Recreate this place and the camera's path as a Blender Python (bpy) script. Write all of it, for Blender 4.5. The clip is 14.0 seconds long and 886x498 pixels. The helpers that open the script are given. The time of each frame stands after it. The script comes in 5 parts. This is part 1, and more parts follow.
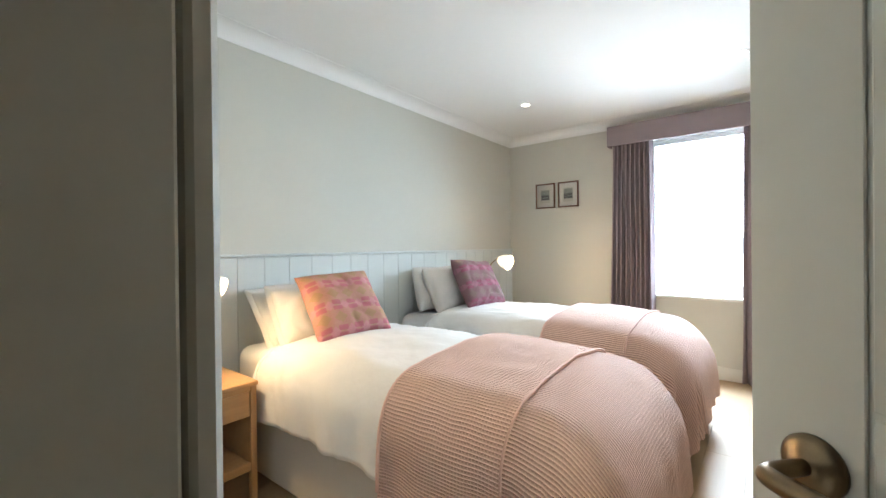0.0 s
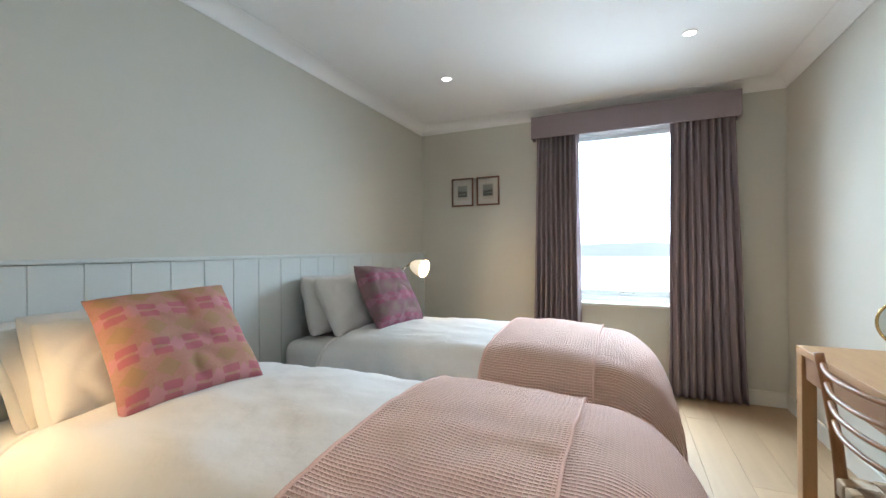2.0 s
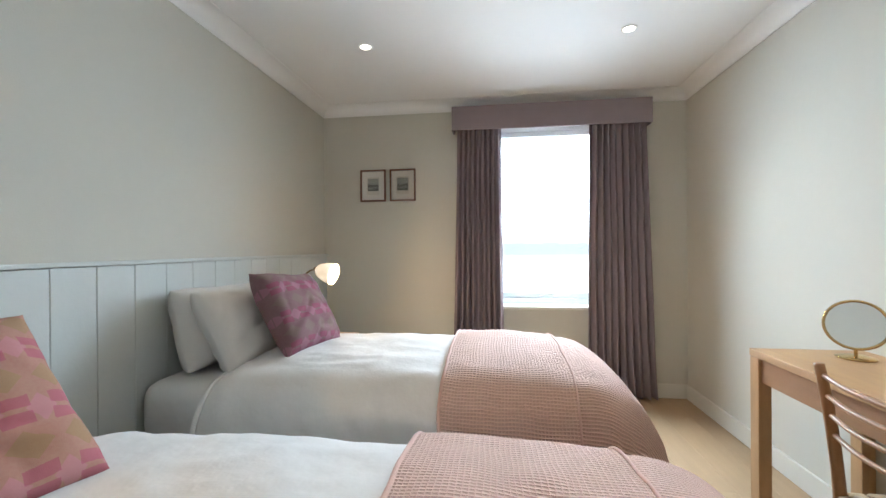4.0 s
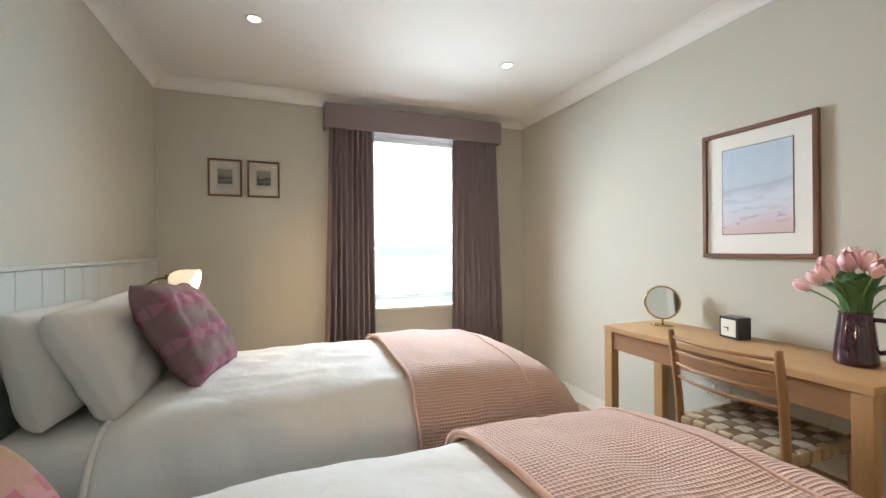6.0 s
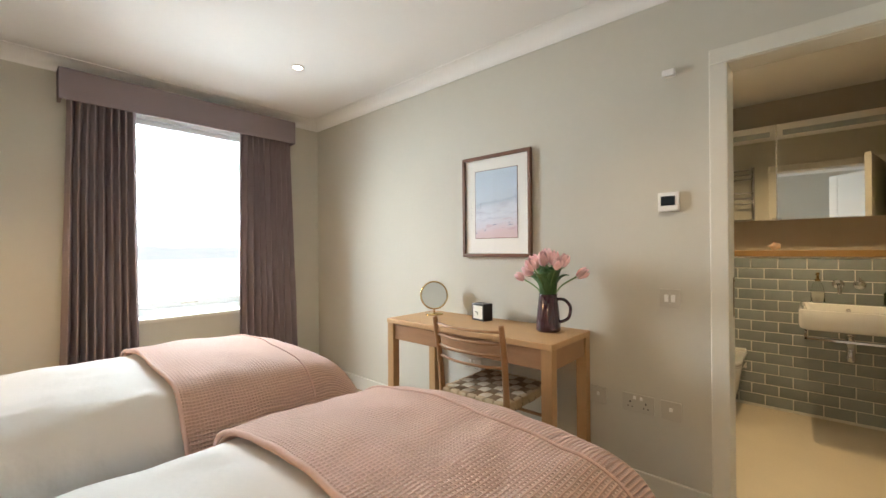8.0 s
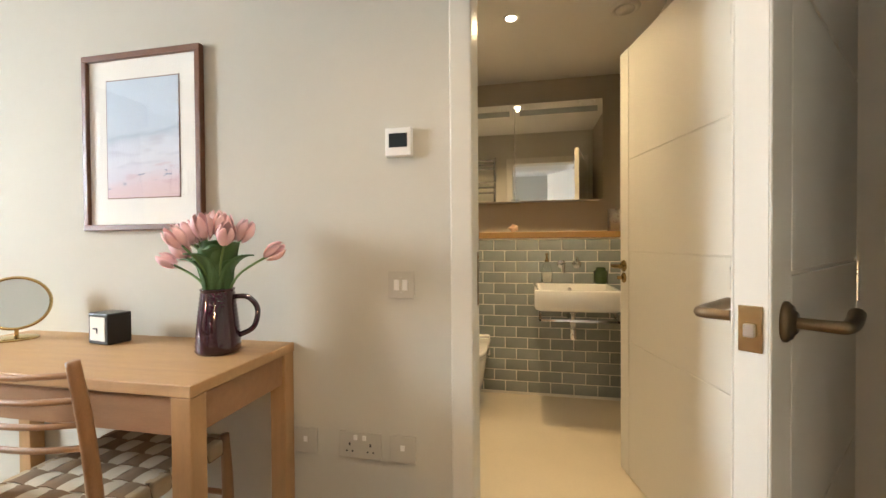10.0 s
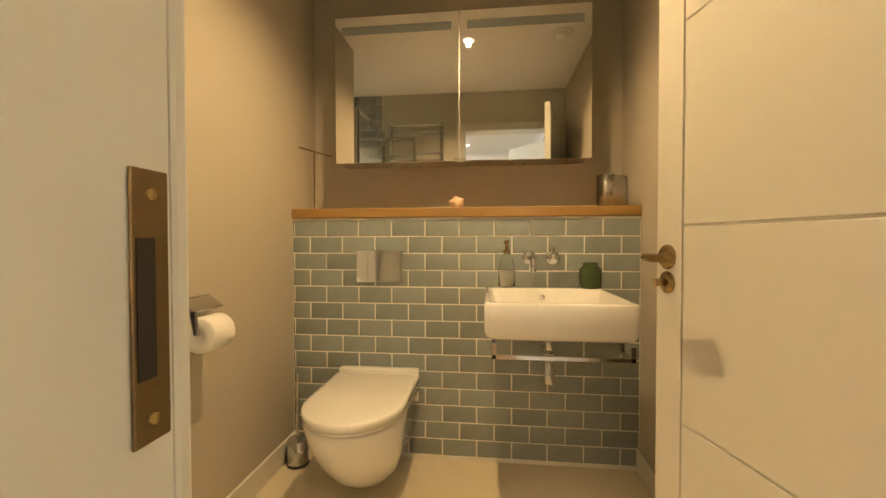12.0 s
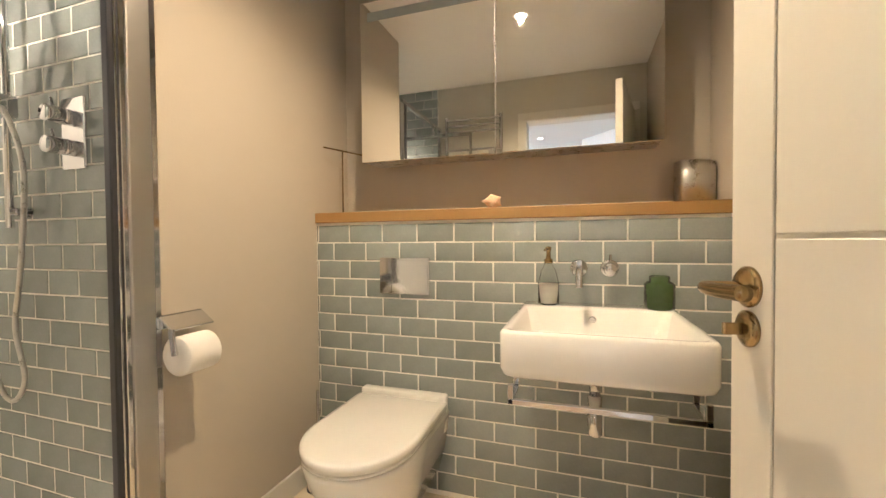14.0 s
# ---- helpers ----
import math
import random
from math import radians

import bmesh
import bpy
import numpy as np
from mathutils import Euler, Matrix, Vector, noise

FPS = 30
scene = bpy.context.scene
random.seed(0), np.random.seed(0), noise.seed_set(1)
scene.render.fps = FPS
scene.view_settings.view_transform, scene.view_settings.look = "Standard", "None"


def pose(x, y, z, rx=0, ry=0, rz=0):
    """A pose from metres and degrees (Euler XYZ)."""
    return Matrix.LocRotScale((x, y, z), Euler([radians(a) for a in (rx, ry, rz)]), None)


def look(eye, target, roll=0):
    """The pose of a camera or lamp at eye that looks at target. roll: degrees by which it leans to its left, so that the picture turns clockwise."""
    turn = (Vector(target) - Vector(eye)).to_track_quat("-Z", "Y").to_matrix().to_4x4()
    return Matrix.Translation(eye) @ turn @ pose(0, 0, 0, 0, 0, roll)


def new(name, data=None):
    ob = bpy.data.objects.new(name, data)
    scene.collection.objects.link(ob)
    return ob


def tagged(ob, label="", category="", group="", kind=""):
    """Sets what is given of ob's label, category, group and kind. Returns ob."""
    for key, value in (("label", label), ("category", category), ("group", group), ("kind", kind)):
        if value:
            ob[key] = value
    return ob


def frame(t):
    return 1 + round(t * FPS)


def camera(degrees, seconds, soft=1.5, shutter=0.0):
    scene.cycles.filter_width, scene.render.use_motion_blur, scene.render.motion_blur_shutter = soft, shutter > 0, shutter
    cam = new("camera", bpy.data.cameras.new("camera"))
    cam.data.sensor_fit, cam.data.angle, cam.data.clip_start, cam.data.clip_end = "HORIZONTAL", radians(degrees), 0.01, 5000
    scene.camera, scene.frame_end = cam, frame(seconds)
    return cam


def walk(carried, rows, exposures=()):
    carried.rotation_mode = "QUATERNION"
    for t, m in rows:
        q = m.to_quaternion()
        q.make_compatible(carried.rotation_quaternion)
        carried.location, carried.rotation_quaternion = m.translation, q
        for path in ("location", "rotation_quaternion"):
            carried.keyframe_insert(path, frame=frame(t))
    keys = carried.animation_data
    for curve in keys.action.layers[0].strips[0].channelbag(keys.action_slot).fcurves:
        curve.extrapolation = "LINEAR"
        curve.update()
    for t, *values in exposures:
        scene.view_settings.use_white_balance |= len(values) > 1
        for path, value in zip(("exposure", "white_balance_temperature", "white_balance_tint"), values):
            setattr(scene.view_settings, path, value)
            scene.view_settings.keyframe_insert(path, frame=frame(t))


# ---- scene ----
cam = camera(95.1, 14.0, 1.5, 0.0)

PATH = [
    (0, (2.348, -4.301, 1.192), (1.113, -2.728, 1.182), -0.6),
    (0.5, (2.147, -4.14, 1.14), (1.036, -2.478, 1.156), -0.3),
    (1, (2.032, -3.983, 1.161), (1.02, -2.258, 1.17), -0.4),
    (1.5, (1.943, -3.861, 1.172), (1.033, -2.08, 1.181), -0.4),
    (2, (1.886, -3.752, 1.187), (1.077, -1.922, 1.19), -0.4),
    (4.5, (1.349, -3.378, 1.201), (1.313, -1.378, 1.199), -0.4),
    (5, (1.189, -3.348, 1.202), (1.411, -1.36, 1.198), -0.4),
    (5.5, (1.023, -3.335, 1.203), (1.503, -1.394, 1.205), -0.4),
    (6, (0.868, -3.386, 1.207), (1.588, -1.521, 1.209), -0.4),
    (6.5, (0.784, -3.431, 1.218), (1.717, -1.662, 1.221), -0.4),
    (7, (0.748, -3.495, 1.218), (1.875, -1.843, 1.225), -0.4),
    (7.5, (0.798, -3.544, 1.219), (2.1, -2.025, 1.223), -0.5),
    (8, (0.879, -3.56, 1.206), (2.363, -2.218, 1.207), -0.5),
    (8.5, (1.001, -3.555, 1.196), (2.653, -2.428, 1.19), -0.5),
    (9, (1.16, -3.527, 1.165), (2.956, -2.649, 1.153), -0.4),
    (9.2, (1.244, -3.512, 1.151), (3.088, -2.737, 1.134), -0.5),
    (11.3, (2.565, -3.445, 1.034), (4.561, -3.312, 1.01), 0.1),
    (11.5, (2.622, -3.486, 1.028), (4.634, -3.311, 1.001), 0.1),
    (12, (2.872, -3.524, 1.022), (4.859, -3.297, 0.981), -0.1),
    (12.5, (3.014, -3.578, 1.04), (4.989, -3.267, 0.98), -0.4),
    (13, (3.089, -3.613, 1.043), (5.047, -3.21, 0.99), -0.4),
    (13.5, (3.146, -3.651, 1.042), (5.077, -3.133, 1.002), -0.3),
    (14, (3.18, -3.702, 1.051), (5.076, -3.067, 1.006), -0.5),
]
EXPOSURES = [(0.0, 0.55, 5650, 6), (0.5, 0.03, 5600, 6), (1.5, -0.10, 5550, 6), (5.0, -0.02, 5950, 9), (7.5, -0.10, 6500, 10), (9.2, 0.18, 6550, 11), (11.3, 0.40, 7000, 13), (12.0, 0.52, 8000, 12), (12.5, 0.80, 7100, 13), (13.0, 0.88, 6300, 14), (14.0, 1.0, 5700, 16)]
walk(cam, [(t, look(e, g, r)) for t, e, g, r in PATH], EXPOSURES)
WINDOW_POWER, SPOT_POWER, BATH_POWER, LAMP_POWER, SHADE_GLOW = 106.0, 27.0, 62.0, 15.0, 0.80

# ---- world, sun and large lights ----
world = bpy.data.worlds.new("world")
scene.world = world
world.use_nodes = True
wn = world.node_tree
sky = wn.nodes.new("ShaderNodeTexSky")
sky.sky_type, sky.sun_disc = "NISHITA", False
sky.sun_elevation, sky.sun_rotation = radians(32), radians(150)
wn.nodes["Background"].inputs[1].default_value = 0.12
wn.links.new(sky.outputs[0], wn.nodes["Background"].inputs[0])


def lamp(name, kind, m, energy, colour, **values):
    data = bpy.data.lights.new(name, kind)
    data.energy, data.color = energy, colour
    if kind == "AREA":
        data.shape, data.size, data.size_y = "RECTANGLE", values["size"], values["size_y"]
        data.spread = values.get("spread", math.pi)
    elif kind == "SUN":
        data.angle = values["angle"]
    else:
        data.shadow_soft_size = values["radius"]
    if kind == "SPOT":
        data.spot_size, data.spot_blend = values["cone"], values["blend"]
    ob = new(name, data)
    ob.matrix_world = m
    return ob


WARM = (1.0, 0.72, 0.44)
lamp("sunlight", "SUN", look((6, -8, 10), (0, 0, 0)), 1.2, (1.0, 0.95, 0.88), angle=radians(10))
for z in (1.445, 1.735, 2.025):
    lamp("window_skylight", "AREA", look((1.92, 0.31, z), (1.92, -2.0, z - 1.45)), WINDOW_POWER / 3, (0.81, 0.925, 1.0), size=1.0, size_y=0.34, spread=radians(142))

# ---- materials ----


def material(name, colour, rough=0.6, metal=0.0, vary=0.06, scale=6.0, bump=0.0, bump_scale=200.0, coat=0.0, stretch=(1, 1, 1), second=None, spec=0.5):
    """A surface with large and small variation of its colour, and fine relief."""
    m = bpy.data.materials.new(name)
    m.use_nodes = True
    nt = m.node_tree
    b = nt.nodes["Principled BSDF"]
    b.inputs["Roughness"].default_value, b.inputs["Metallic"].default_value = rough, metal
    b.inputs["Coat Weight"].default_value = coat
    b.inputs["Specular IOR Level"].default_value = spec
    tc = nt.nodes.new("ShaderNodeTexCoord")
    mp = nt.nodes.new("ShaderNodeMapping")
    mp.inputs["Scale"].default_value = stretch
    nt.links.new(tc.outputs["Object"], mp.inputs[0])
    n1, n2 = nt.nodes.new("ShaderNodeTexNoise"), nt.nodes.new("ShaderNodeTexNoise")
    n1.inputs["Scale"].default_value, n1.inputs["Detail"].default_value = scale, 6
    n2.inputs["Scale"].default_value, n2.inputs["Detail"].default_value = scale * 14, 4
    mixv = nt.nodes.new("ShaderNodeMix")
    mixv.inputs[0].default_value = 0.4
    for n in (n1, n2):
        nt.links.new(mp.outputs[0], n.inputs[0])
    nt.links.new(n1.outputs[0], mixv.inputs[2])
    nt.links.new(n2.outputs[0], mixv.inputs[3])
    ramp = nt.nodes.new("ShaderNodeValToRGB")
    ramp.color_ramp.elements[0].position, ramp.color_ramp.elements[1].position = 0.25, 0.75
    low = second or tuple(c * (1 - vary) for c in colour)
    ramp.color_ramp.elements[0].color = (*low, 1)
    ramp.color_ramp.elements[1].color = (*[min(1, c * (1 + vary)) for c in colour], 1)
    nt.links.new(mixv.outputs[0], ramp.inputs[0])
    nt.links.new(ramp.outputs[0], b.inputs["Base Color"])
    rr = nt.nodes.new("ShaderNodeMapRange")
    rr.inputs["To Min"].default_value, rr.inputs["To Max"].default_value = max(0.02, rough * 0.85), min(1, rough * 1.15)
    nt.links.new(mixv.outputs[0], rr.inputs[0])
    nt.links.new(rr.outputs[0], b.inputs["Roughness"])
    if bump:
        n3 = nt.nodes.new("ShaderNodeTexNoise")
        n3.inputs["Scale"].default_value, n3.inputs["Detail"].default_value = bump_scale, 3
        nt.links.new(mp.outputs[0], n3.inputs[0])
        bp = nt.nodes.new("ShaderNodeBump")
        bp.inputs["Strength"].default_value, bp.inputs["Distance"].default_value = bump, 0.004
        nt.links.new(n3.outputs[0], bp.inputs["Height"])
        nt.links.new(bp.outputs[0], b.inputs["Normal"])
    return m


def piece_tint(m, amount):
    """Lets each piece differ a little in tone."""
    nt = m.node_tree
    b = nt.nodes["Principled BSDF"]
    link = b.inputs["Base Color"].links[0]
    src = link.from_socket
    info = nt.nodes.new("ShaderNodeObjectInfo")
    mr = nt.nodes.new("ShaderNodeMapRange")
    mr.inputs["To Min"].default_value, mr.inputs["To Max"].default_value = 1 - amount, 1 + amount * 0.6
    nt.links.new(info.outputs["Random"], mr.inputs[0])
    hsv = nt.nodes.new("ShaderNodeHueSaturation")
    nt.links.new(mr.outputs[0], hsv.inputs["Value"])
    nt.links.new(src, hsv.inputs["Color"])
    nt.links.new(hsv.outputs[0], b.inputs["Base Color"])
    return m


def glow(name, colour, strength):
    m = bpy.data.materials.new(name)
    m.use_nodes = True
    b = m.node_tree.nodes["Principled BSDF"]
    b.inputs["Base Color"].default_value = (0.8, 0.8, 0.8, 1)
    b.inputs["Emission Color"].default_value = (*colour, 1)
    b.inputs["Emission Strength"].default_value = strength
    return m


def clear(name, colour=(1, 1, 1), rough=0.0, ior=1.45):
    m = bpy.data.materials.new(name)
    m.use_nodes = True
    b = m.node_tree.nodes["Principled BSDF"]
    b.inputs["Base Color"].default_value = (*colour, 1)
    b.inputs["Transmission Weight"].default_value = 1
    b.inputs["Roughness"].default_value = rough
    b.inputs["IOR"].default_value = ior
    return m


def woven(name, colour, pitch_u, pitch_v, depth, rough=0.9, dark=0.72, lines=0.5):
    """A waffle cloth in its own flat coordinates: raised cells with sunk lines between them, shade in the sunk parts
    put into the colour.
    """
    m = material(name, colour, rough, vary=0.05, scale=5, spec=0.2)
    nt = m.node_tree
    b = nt.nodes["Principled BSDF"]
    uv = nt.nodes.new("ShaderNodeUVMap")
    sep = nt.nodes.new("ShaderNodeSeparateXYZ")
    nt.links.new(uv.outputs[0], sep.inputs[0])
    waves = []
    for axis, pitch in ((0, pitch_u), (1, pitch_v)):
        mul = nt.nodes.new("ShaderNodeMath")
        mul.operation = "MULTIPLY"
        mul.inputs[1].default_value = math.pi / pitch
        nt.links.new(sep.outputs[axis], mul.inputs[0])
        s = nt.nodes.new("ShaderNodeMath")
        s.operation = "SINE"
        nt.links.new(mul.outputs[0], s.inputs[0])
        a = nt.nodes.new("ShaderNodeMath")
        a.operation = "ABSOLUTE"
        nt.links.new(s.outputs[0], a.inputs[0])
        p = nt.nodes.new("ShaderNodeMath")
        p.operation = "POWER"
        p.inputs[1].default_value = 0.9
        nt.links.new(a.outputs[0], p.inputs[0])
        r = nt.nodes.new("ShaderNodeMath")
        r.operation = "MULTIPLY_ADD"
        k = 1.0 if axis else lines
        r.inputs[1].default_value, r.inputs[2].default_value = -k, k
        nt.links.new(p.outputs[0], r.inputs[0])
        waves.append(r)
    mixw = nt.nodes.new("ShaderNodeMath")
    mixw.operation = "MAXIMUM"
    nt.links.new(waves[0].outputs[0], mixw.inputs[0])
    nt.links.new(waves[1].outputs[0], mixw.inputs[1])
    bp = nt.nodes.new("ShaderNodeBump")
    bp.inputs["Strength"].default_value, bp.inputs["Distance"].default_value = 1.0, depth
    nt.links.new(mixw.outputs[0], bp.inputs["Height"])
    nt.links.new(bp.outputs[0], b.inputs["Normal"])
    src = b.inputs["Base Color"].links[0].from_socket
    # shade inside the weave put into the colour: value drops with the height
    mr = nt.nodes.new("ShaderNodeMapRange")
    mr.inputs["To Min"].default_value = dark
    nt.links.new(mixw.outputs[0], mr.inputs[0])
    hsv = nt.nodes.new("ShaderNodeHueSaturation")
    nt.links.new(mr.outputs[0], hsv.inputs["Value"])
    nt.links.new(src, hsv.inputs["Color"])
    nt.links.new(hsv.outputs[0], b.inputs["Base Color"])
    return m


def patterned(name, ground, second, bar, blob, spot):
    """The cushions' cloth, in its flat coordinates: bands of paired bars and soft diamonds, with rounded spots between the bands."""
    m = material(name, ground, 0.95, vary=0.12, scale=9, second=second, bump=0.5, bump_scale=500, spec=0.15)
    nt = m.node_tree
    b = nt.nodes["Principled BSDF"]
    src = b.inputs["Base Color"].links[0].from_socket
    uv, wob = nt.nodes.new("ShaderNodeUVMap"), nt.nodes.new("ShaderNodeTexNoise")
    wob.inputs["Scale"].default_value = 22
    nt.links.new(uv.outputs[0], wob.inputs[0])
    sep = nt.nodes.new("ShaderNodeSeparateXYZ")
    nt.links.new(uv.outputs[0], sep.inputs[0])

    def calc(op, x, y=None, z=None):
        n = nt.nodes.new("ShaderNodeMath")
        n.operation = op
        for i, v in enumerate((x, y, z)):
            if v is None:
                continue
            if isinstance(v, (int, float)):
                n.inputs[i].default_value = v
            else:
                nt.links.new(v, n.inputs[i])
        return n.outputs[0]

    def fold(axis, period, shift):
        w = calc("MULTIPLY_ADD", wob.outputs[0], 0.012, sep.outputs[axis])
        f = calc("FRACT", calc("MULTIPLY_ADD", w, 1 / period, shift))
        return calc("MULTIPLY", calc("ABSOLUTE", calc("SUBTRACT", f, 0.5)), period)

    ax, ay, sx, sy = fold(0, 0.092, 0.0), fold(1, 0.150, 0.3), fold(0, 0.092, 0.5), fold(1, 0.150, 0.8)
    band = calc("LESS_THAN", ay, 0.030)
    bars = calc("MULTIPLY", calc("MULTIPLY", band, calc("LESS_THAN", ax, 0.027)), calc("GREATER_THAN", ay, 0.005))
    diamond = calc("LESS_THAN", calc("ADD", sx, ay), 0.030)
    dots = calc("LESS_THAN", calc("ADD", calc("MULTIPLY", ax, 0.9), sy), 0.034)
    col = src
    for mask, tone, k in ((dots, spot, 0.6), (diamond, blob, 0.55), (bars, bar, 0.65)):
        mix = nt.nodes.new("ShaderNodeMix")
        mix.data_type = "RGBA"
        nt.links.new(calc("MULTIPLY", mask, k), mix.inputs[0])
        nt.links.new(col, mix.inputs[6])
        mix.inputs[7].default_value = (*tone, 1)
        col = mix.outputs[2]
    nt.links.new(col, b.inputs["Base Color"])
    return m


M_WALL = material("wall_paint", (0.545, 0.525, 0.455), 0.9, vary=0.02, scale=2, bump=0.12, bump_scale=160, spec=0.25)
M_BATHWALL = material("bath_wall_paint", (0.45, 0.405, 0.33), 0.75, vary=0.02, scale=2, bump=0.12, bump_scale=160, spec=0.3)
M_PANEL = material("panel_paint", (0.55, 0.57, 0.54), 0.6, vary=0.03, scale=3, bump=0.08, bump_scale=90)
M_CEIL = material("ceiling_paint", (0.80, 0.79, 0.76), 0.95, vary=0.015, scale=2, spec=0.2)
M_TRIM = material("trim_paint", (0.64, 0.62, 0.55), 0.45, vary=0.02, scale=4)
M_DOOR = material("door_paint", (0.67, 0.64, 0.56), 0.5, vary=0.02, scale=3, bump=0.05, bump_scale=60)
M_SHELF = material("shelf_oak", (0.32, 0.18, 0.055), 0.45, vary=0.1, scale=7, stretch=(6, 0.6, 6), second=(0.29, 0.17, 0.05), bump=0.15, bump_scale=120)
M_WHITE = material("white_plastic", (0.80, 0.79, 0.76), 0.4, vary=0.02, scale=20)
M_PLATE = material("cream_plate", (0.490, 0.465, 0.400), 0.45, vary=0.02, scale=20)
M_DARKSCREEN = material("dark_screen", (0.02, 0.025, 0.03), 0.15, vary=0.1)
M_OAK = material("oak", (0.47, 0.29, 0.135), 0.5, vary=0.1, scale=7, stretch=(6, 0.6, 6), second=(0.37, 0.215, 0.095), bump=0.15, bump_scale=120)
M_OAKV = material("oak_upright", (0.43, 0.255, 0.115), 0.5, vary=0.1, scale=7, stretch=(6, 6, 0.6), second=(0.34, 0.195, 0.082), bump=0.15, bump_scale=120)
M_CHAIR = material("chair_wood", (0.33, 0.175, 0.078), 0.42, vary=0.12, scale=9, stretch=(5, 1, 1.5), second=(0.25, 0.125, 0.052), bump=0.1, bump_scale=120)
# the same oak, with the shade under the tops put into its colour
M_OAKSHADE = material("oak_shaded", (0.32, 0.17, 0.08), 0.5, vary=0.1, scale=7, stretch=(6, 0.6, 6), second=(0.25, 0.13, 0.06), bump=0.15, bump_scale=120)
M_FLOOR = piece_tint(material("pale_oak_floor", (0.385, 0.265, 0.15), 0.5, vary=0.08, scale=4, stretch=(7, 0.5, 1), second=(0.335, 0.228, 0.128), bump=0.12, bump_scale=70), 0.05)
M_JOINT = material("floor_joint", (0.26, 0.18, 0.11), 0.9)
M_STONE = material("bath_floor_stone", (0.68, 0.59, 0.43), 0.4, vary=0.05, scale=5, bump=0.05, bump_scale=80)
M_TILE = piece_tint(material("glazed_tile", (0.275, 0.305, 0.29), 0.14, vary=0.10, scale=9, second=(0.235, 0.262, 0.25), bump=0.22, bump_scale=16, coat=0.4), 0.13)
M_GROUT = material("grout", (0.78, 0.76, 0.69), 0.9, vary=0.05, scale=40)
M_CERAMIC = material("white_ceramic", (0.80, 0.78, 0.73), 0.08, vary=0.01, coat=0.5)
M_CHROME = material("chrome", (0.64, 0.64, 0.65), 0.07, 1.0, vary=0.02)
M_SATIN = material("satin_metal", (0.50, 0.49, 0.47), 0.34, 1.0, vary=0.01)
M_STEEL = material("brushed_steel", (0.58, 0.56, 0.52), 0.28, 1.0, vary=0.05, scale=30)
M_BRASS = material("aged_brass", (0.36, 0.26, 0.125), 0.22, 1.0, vary=0.12, scale=30)
M_GOLD = material("bright_brass", (0.55, 0.39, 0.17), 0.22, 1.0, vary=0.06, scale=30)
M_BRONZE = material("bronze_handle", (0.20, 0.145, 0.085), 0.33, 1.0, vary=0.15, scale=40)
M_MIRROR = material("mirror_glass", (0.90, 0.90, 0.88), 0.015, 1.0, vary=0.0)
M_GLASS = clear("clear_glass")
M_BOTTLE = clear("thin_bottle_glass", (0.97, 0.98, 0.97), 0.0, 1.12)
M_FROST = material("frosted_strip", (0.30, 0.33, 0.32), 0.5)
M_RUBBER = material("dark_seal", (0.025, 0.025, 0.03), 0.35)
M_LINEN = material("white_linen", (0.66, 0.65, 0.63), 0.95, vary=0.025, scale=5, bump=0.9, bump_scale=16, spec=0.15)
M_PILLOW = material("pillow_linen", (0.64, 0.615, 0.575), 0.95, vary=0.03, scale=5, bump=0.7, bump_scale=13, spec=0.15)
M_VALANCE = material("valance_cloth", (0.50, 0.48, 0.43), 0.95, vary=0.04, scale=6, bump=0.3, bump_scale=300, spec=0.1)
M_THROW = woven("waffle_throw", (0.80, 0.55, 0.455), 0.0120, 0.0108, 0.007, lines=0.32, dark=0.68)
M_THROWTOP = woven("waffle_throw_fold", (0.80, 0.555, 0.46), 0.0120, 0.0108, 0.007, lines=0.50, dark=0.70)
M_HEM = material("throw_hem", (0.64, 0.43, 0.36), 0.95, vary=0.06, scale=60, bump=0.4, bump_scale=300)
M_CURTAIN = material("mauve_curtain", (0.25, 0.204, 0.214), 0.95, vary=0.05, scale=8, bump=0.25, bump_scale=500, spec=0.15)
M_CUSHION1 = patterned("cushion_orange", (0.37, 0.225, 0.165), (0.36, 0.165, 0.135), (0.37, 0.085, 0.145), (0.50, 0.22, 0.27), (0.30, 0.215, 0.10))
M_CUSHION2 = patterned("cushion_mauve", (0.215, 0.135, 0.135), (0.18, 0.095, 0.107), (0.27, 0.065, 0.12), (0.37, 0.165, 0.235), (0.215, 0.165, 0.135))
M_DIAL = material("clock_dial", (0.66, 0.64, 0.56), 0.5, vary=0.05, scale=30)
M_FRAMEWOOD = material("brown_wood_frame", (0.14, 0.058, 0.03), 0.4, vary=0.15, scale=30)
M_MAT = material("mount_board", (0.74, 0.71, 0.65), 0.9, vary=0.01)


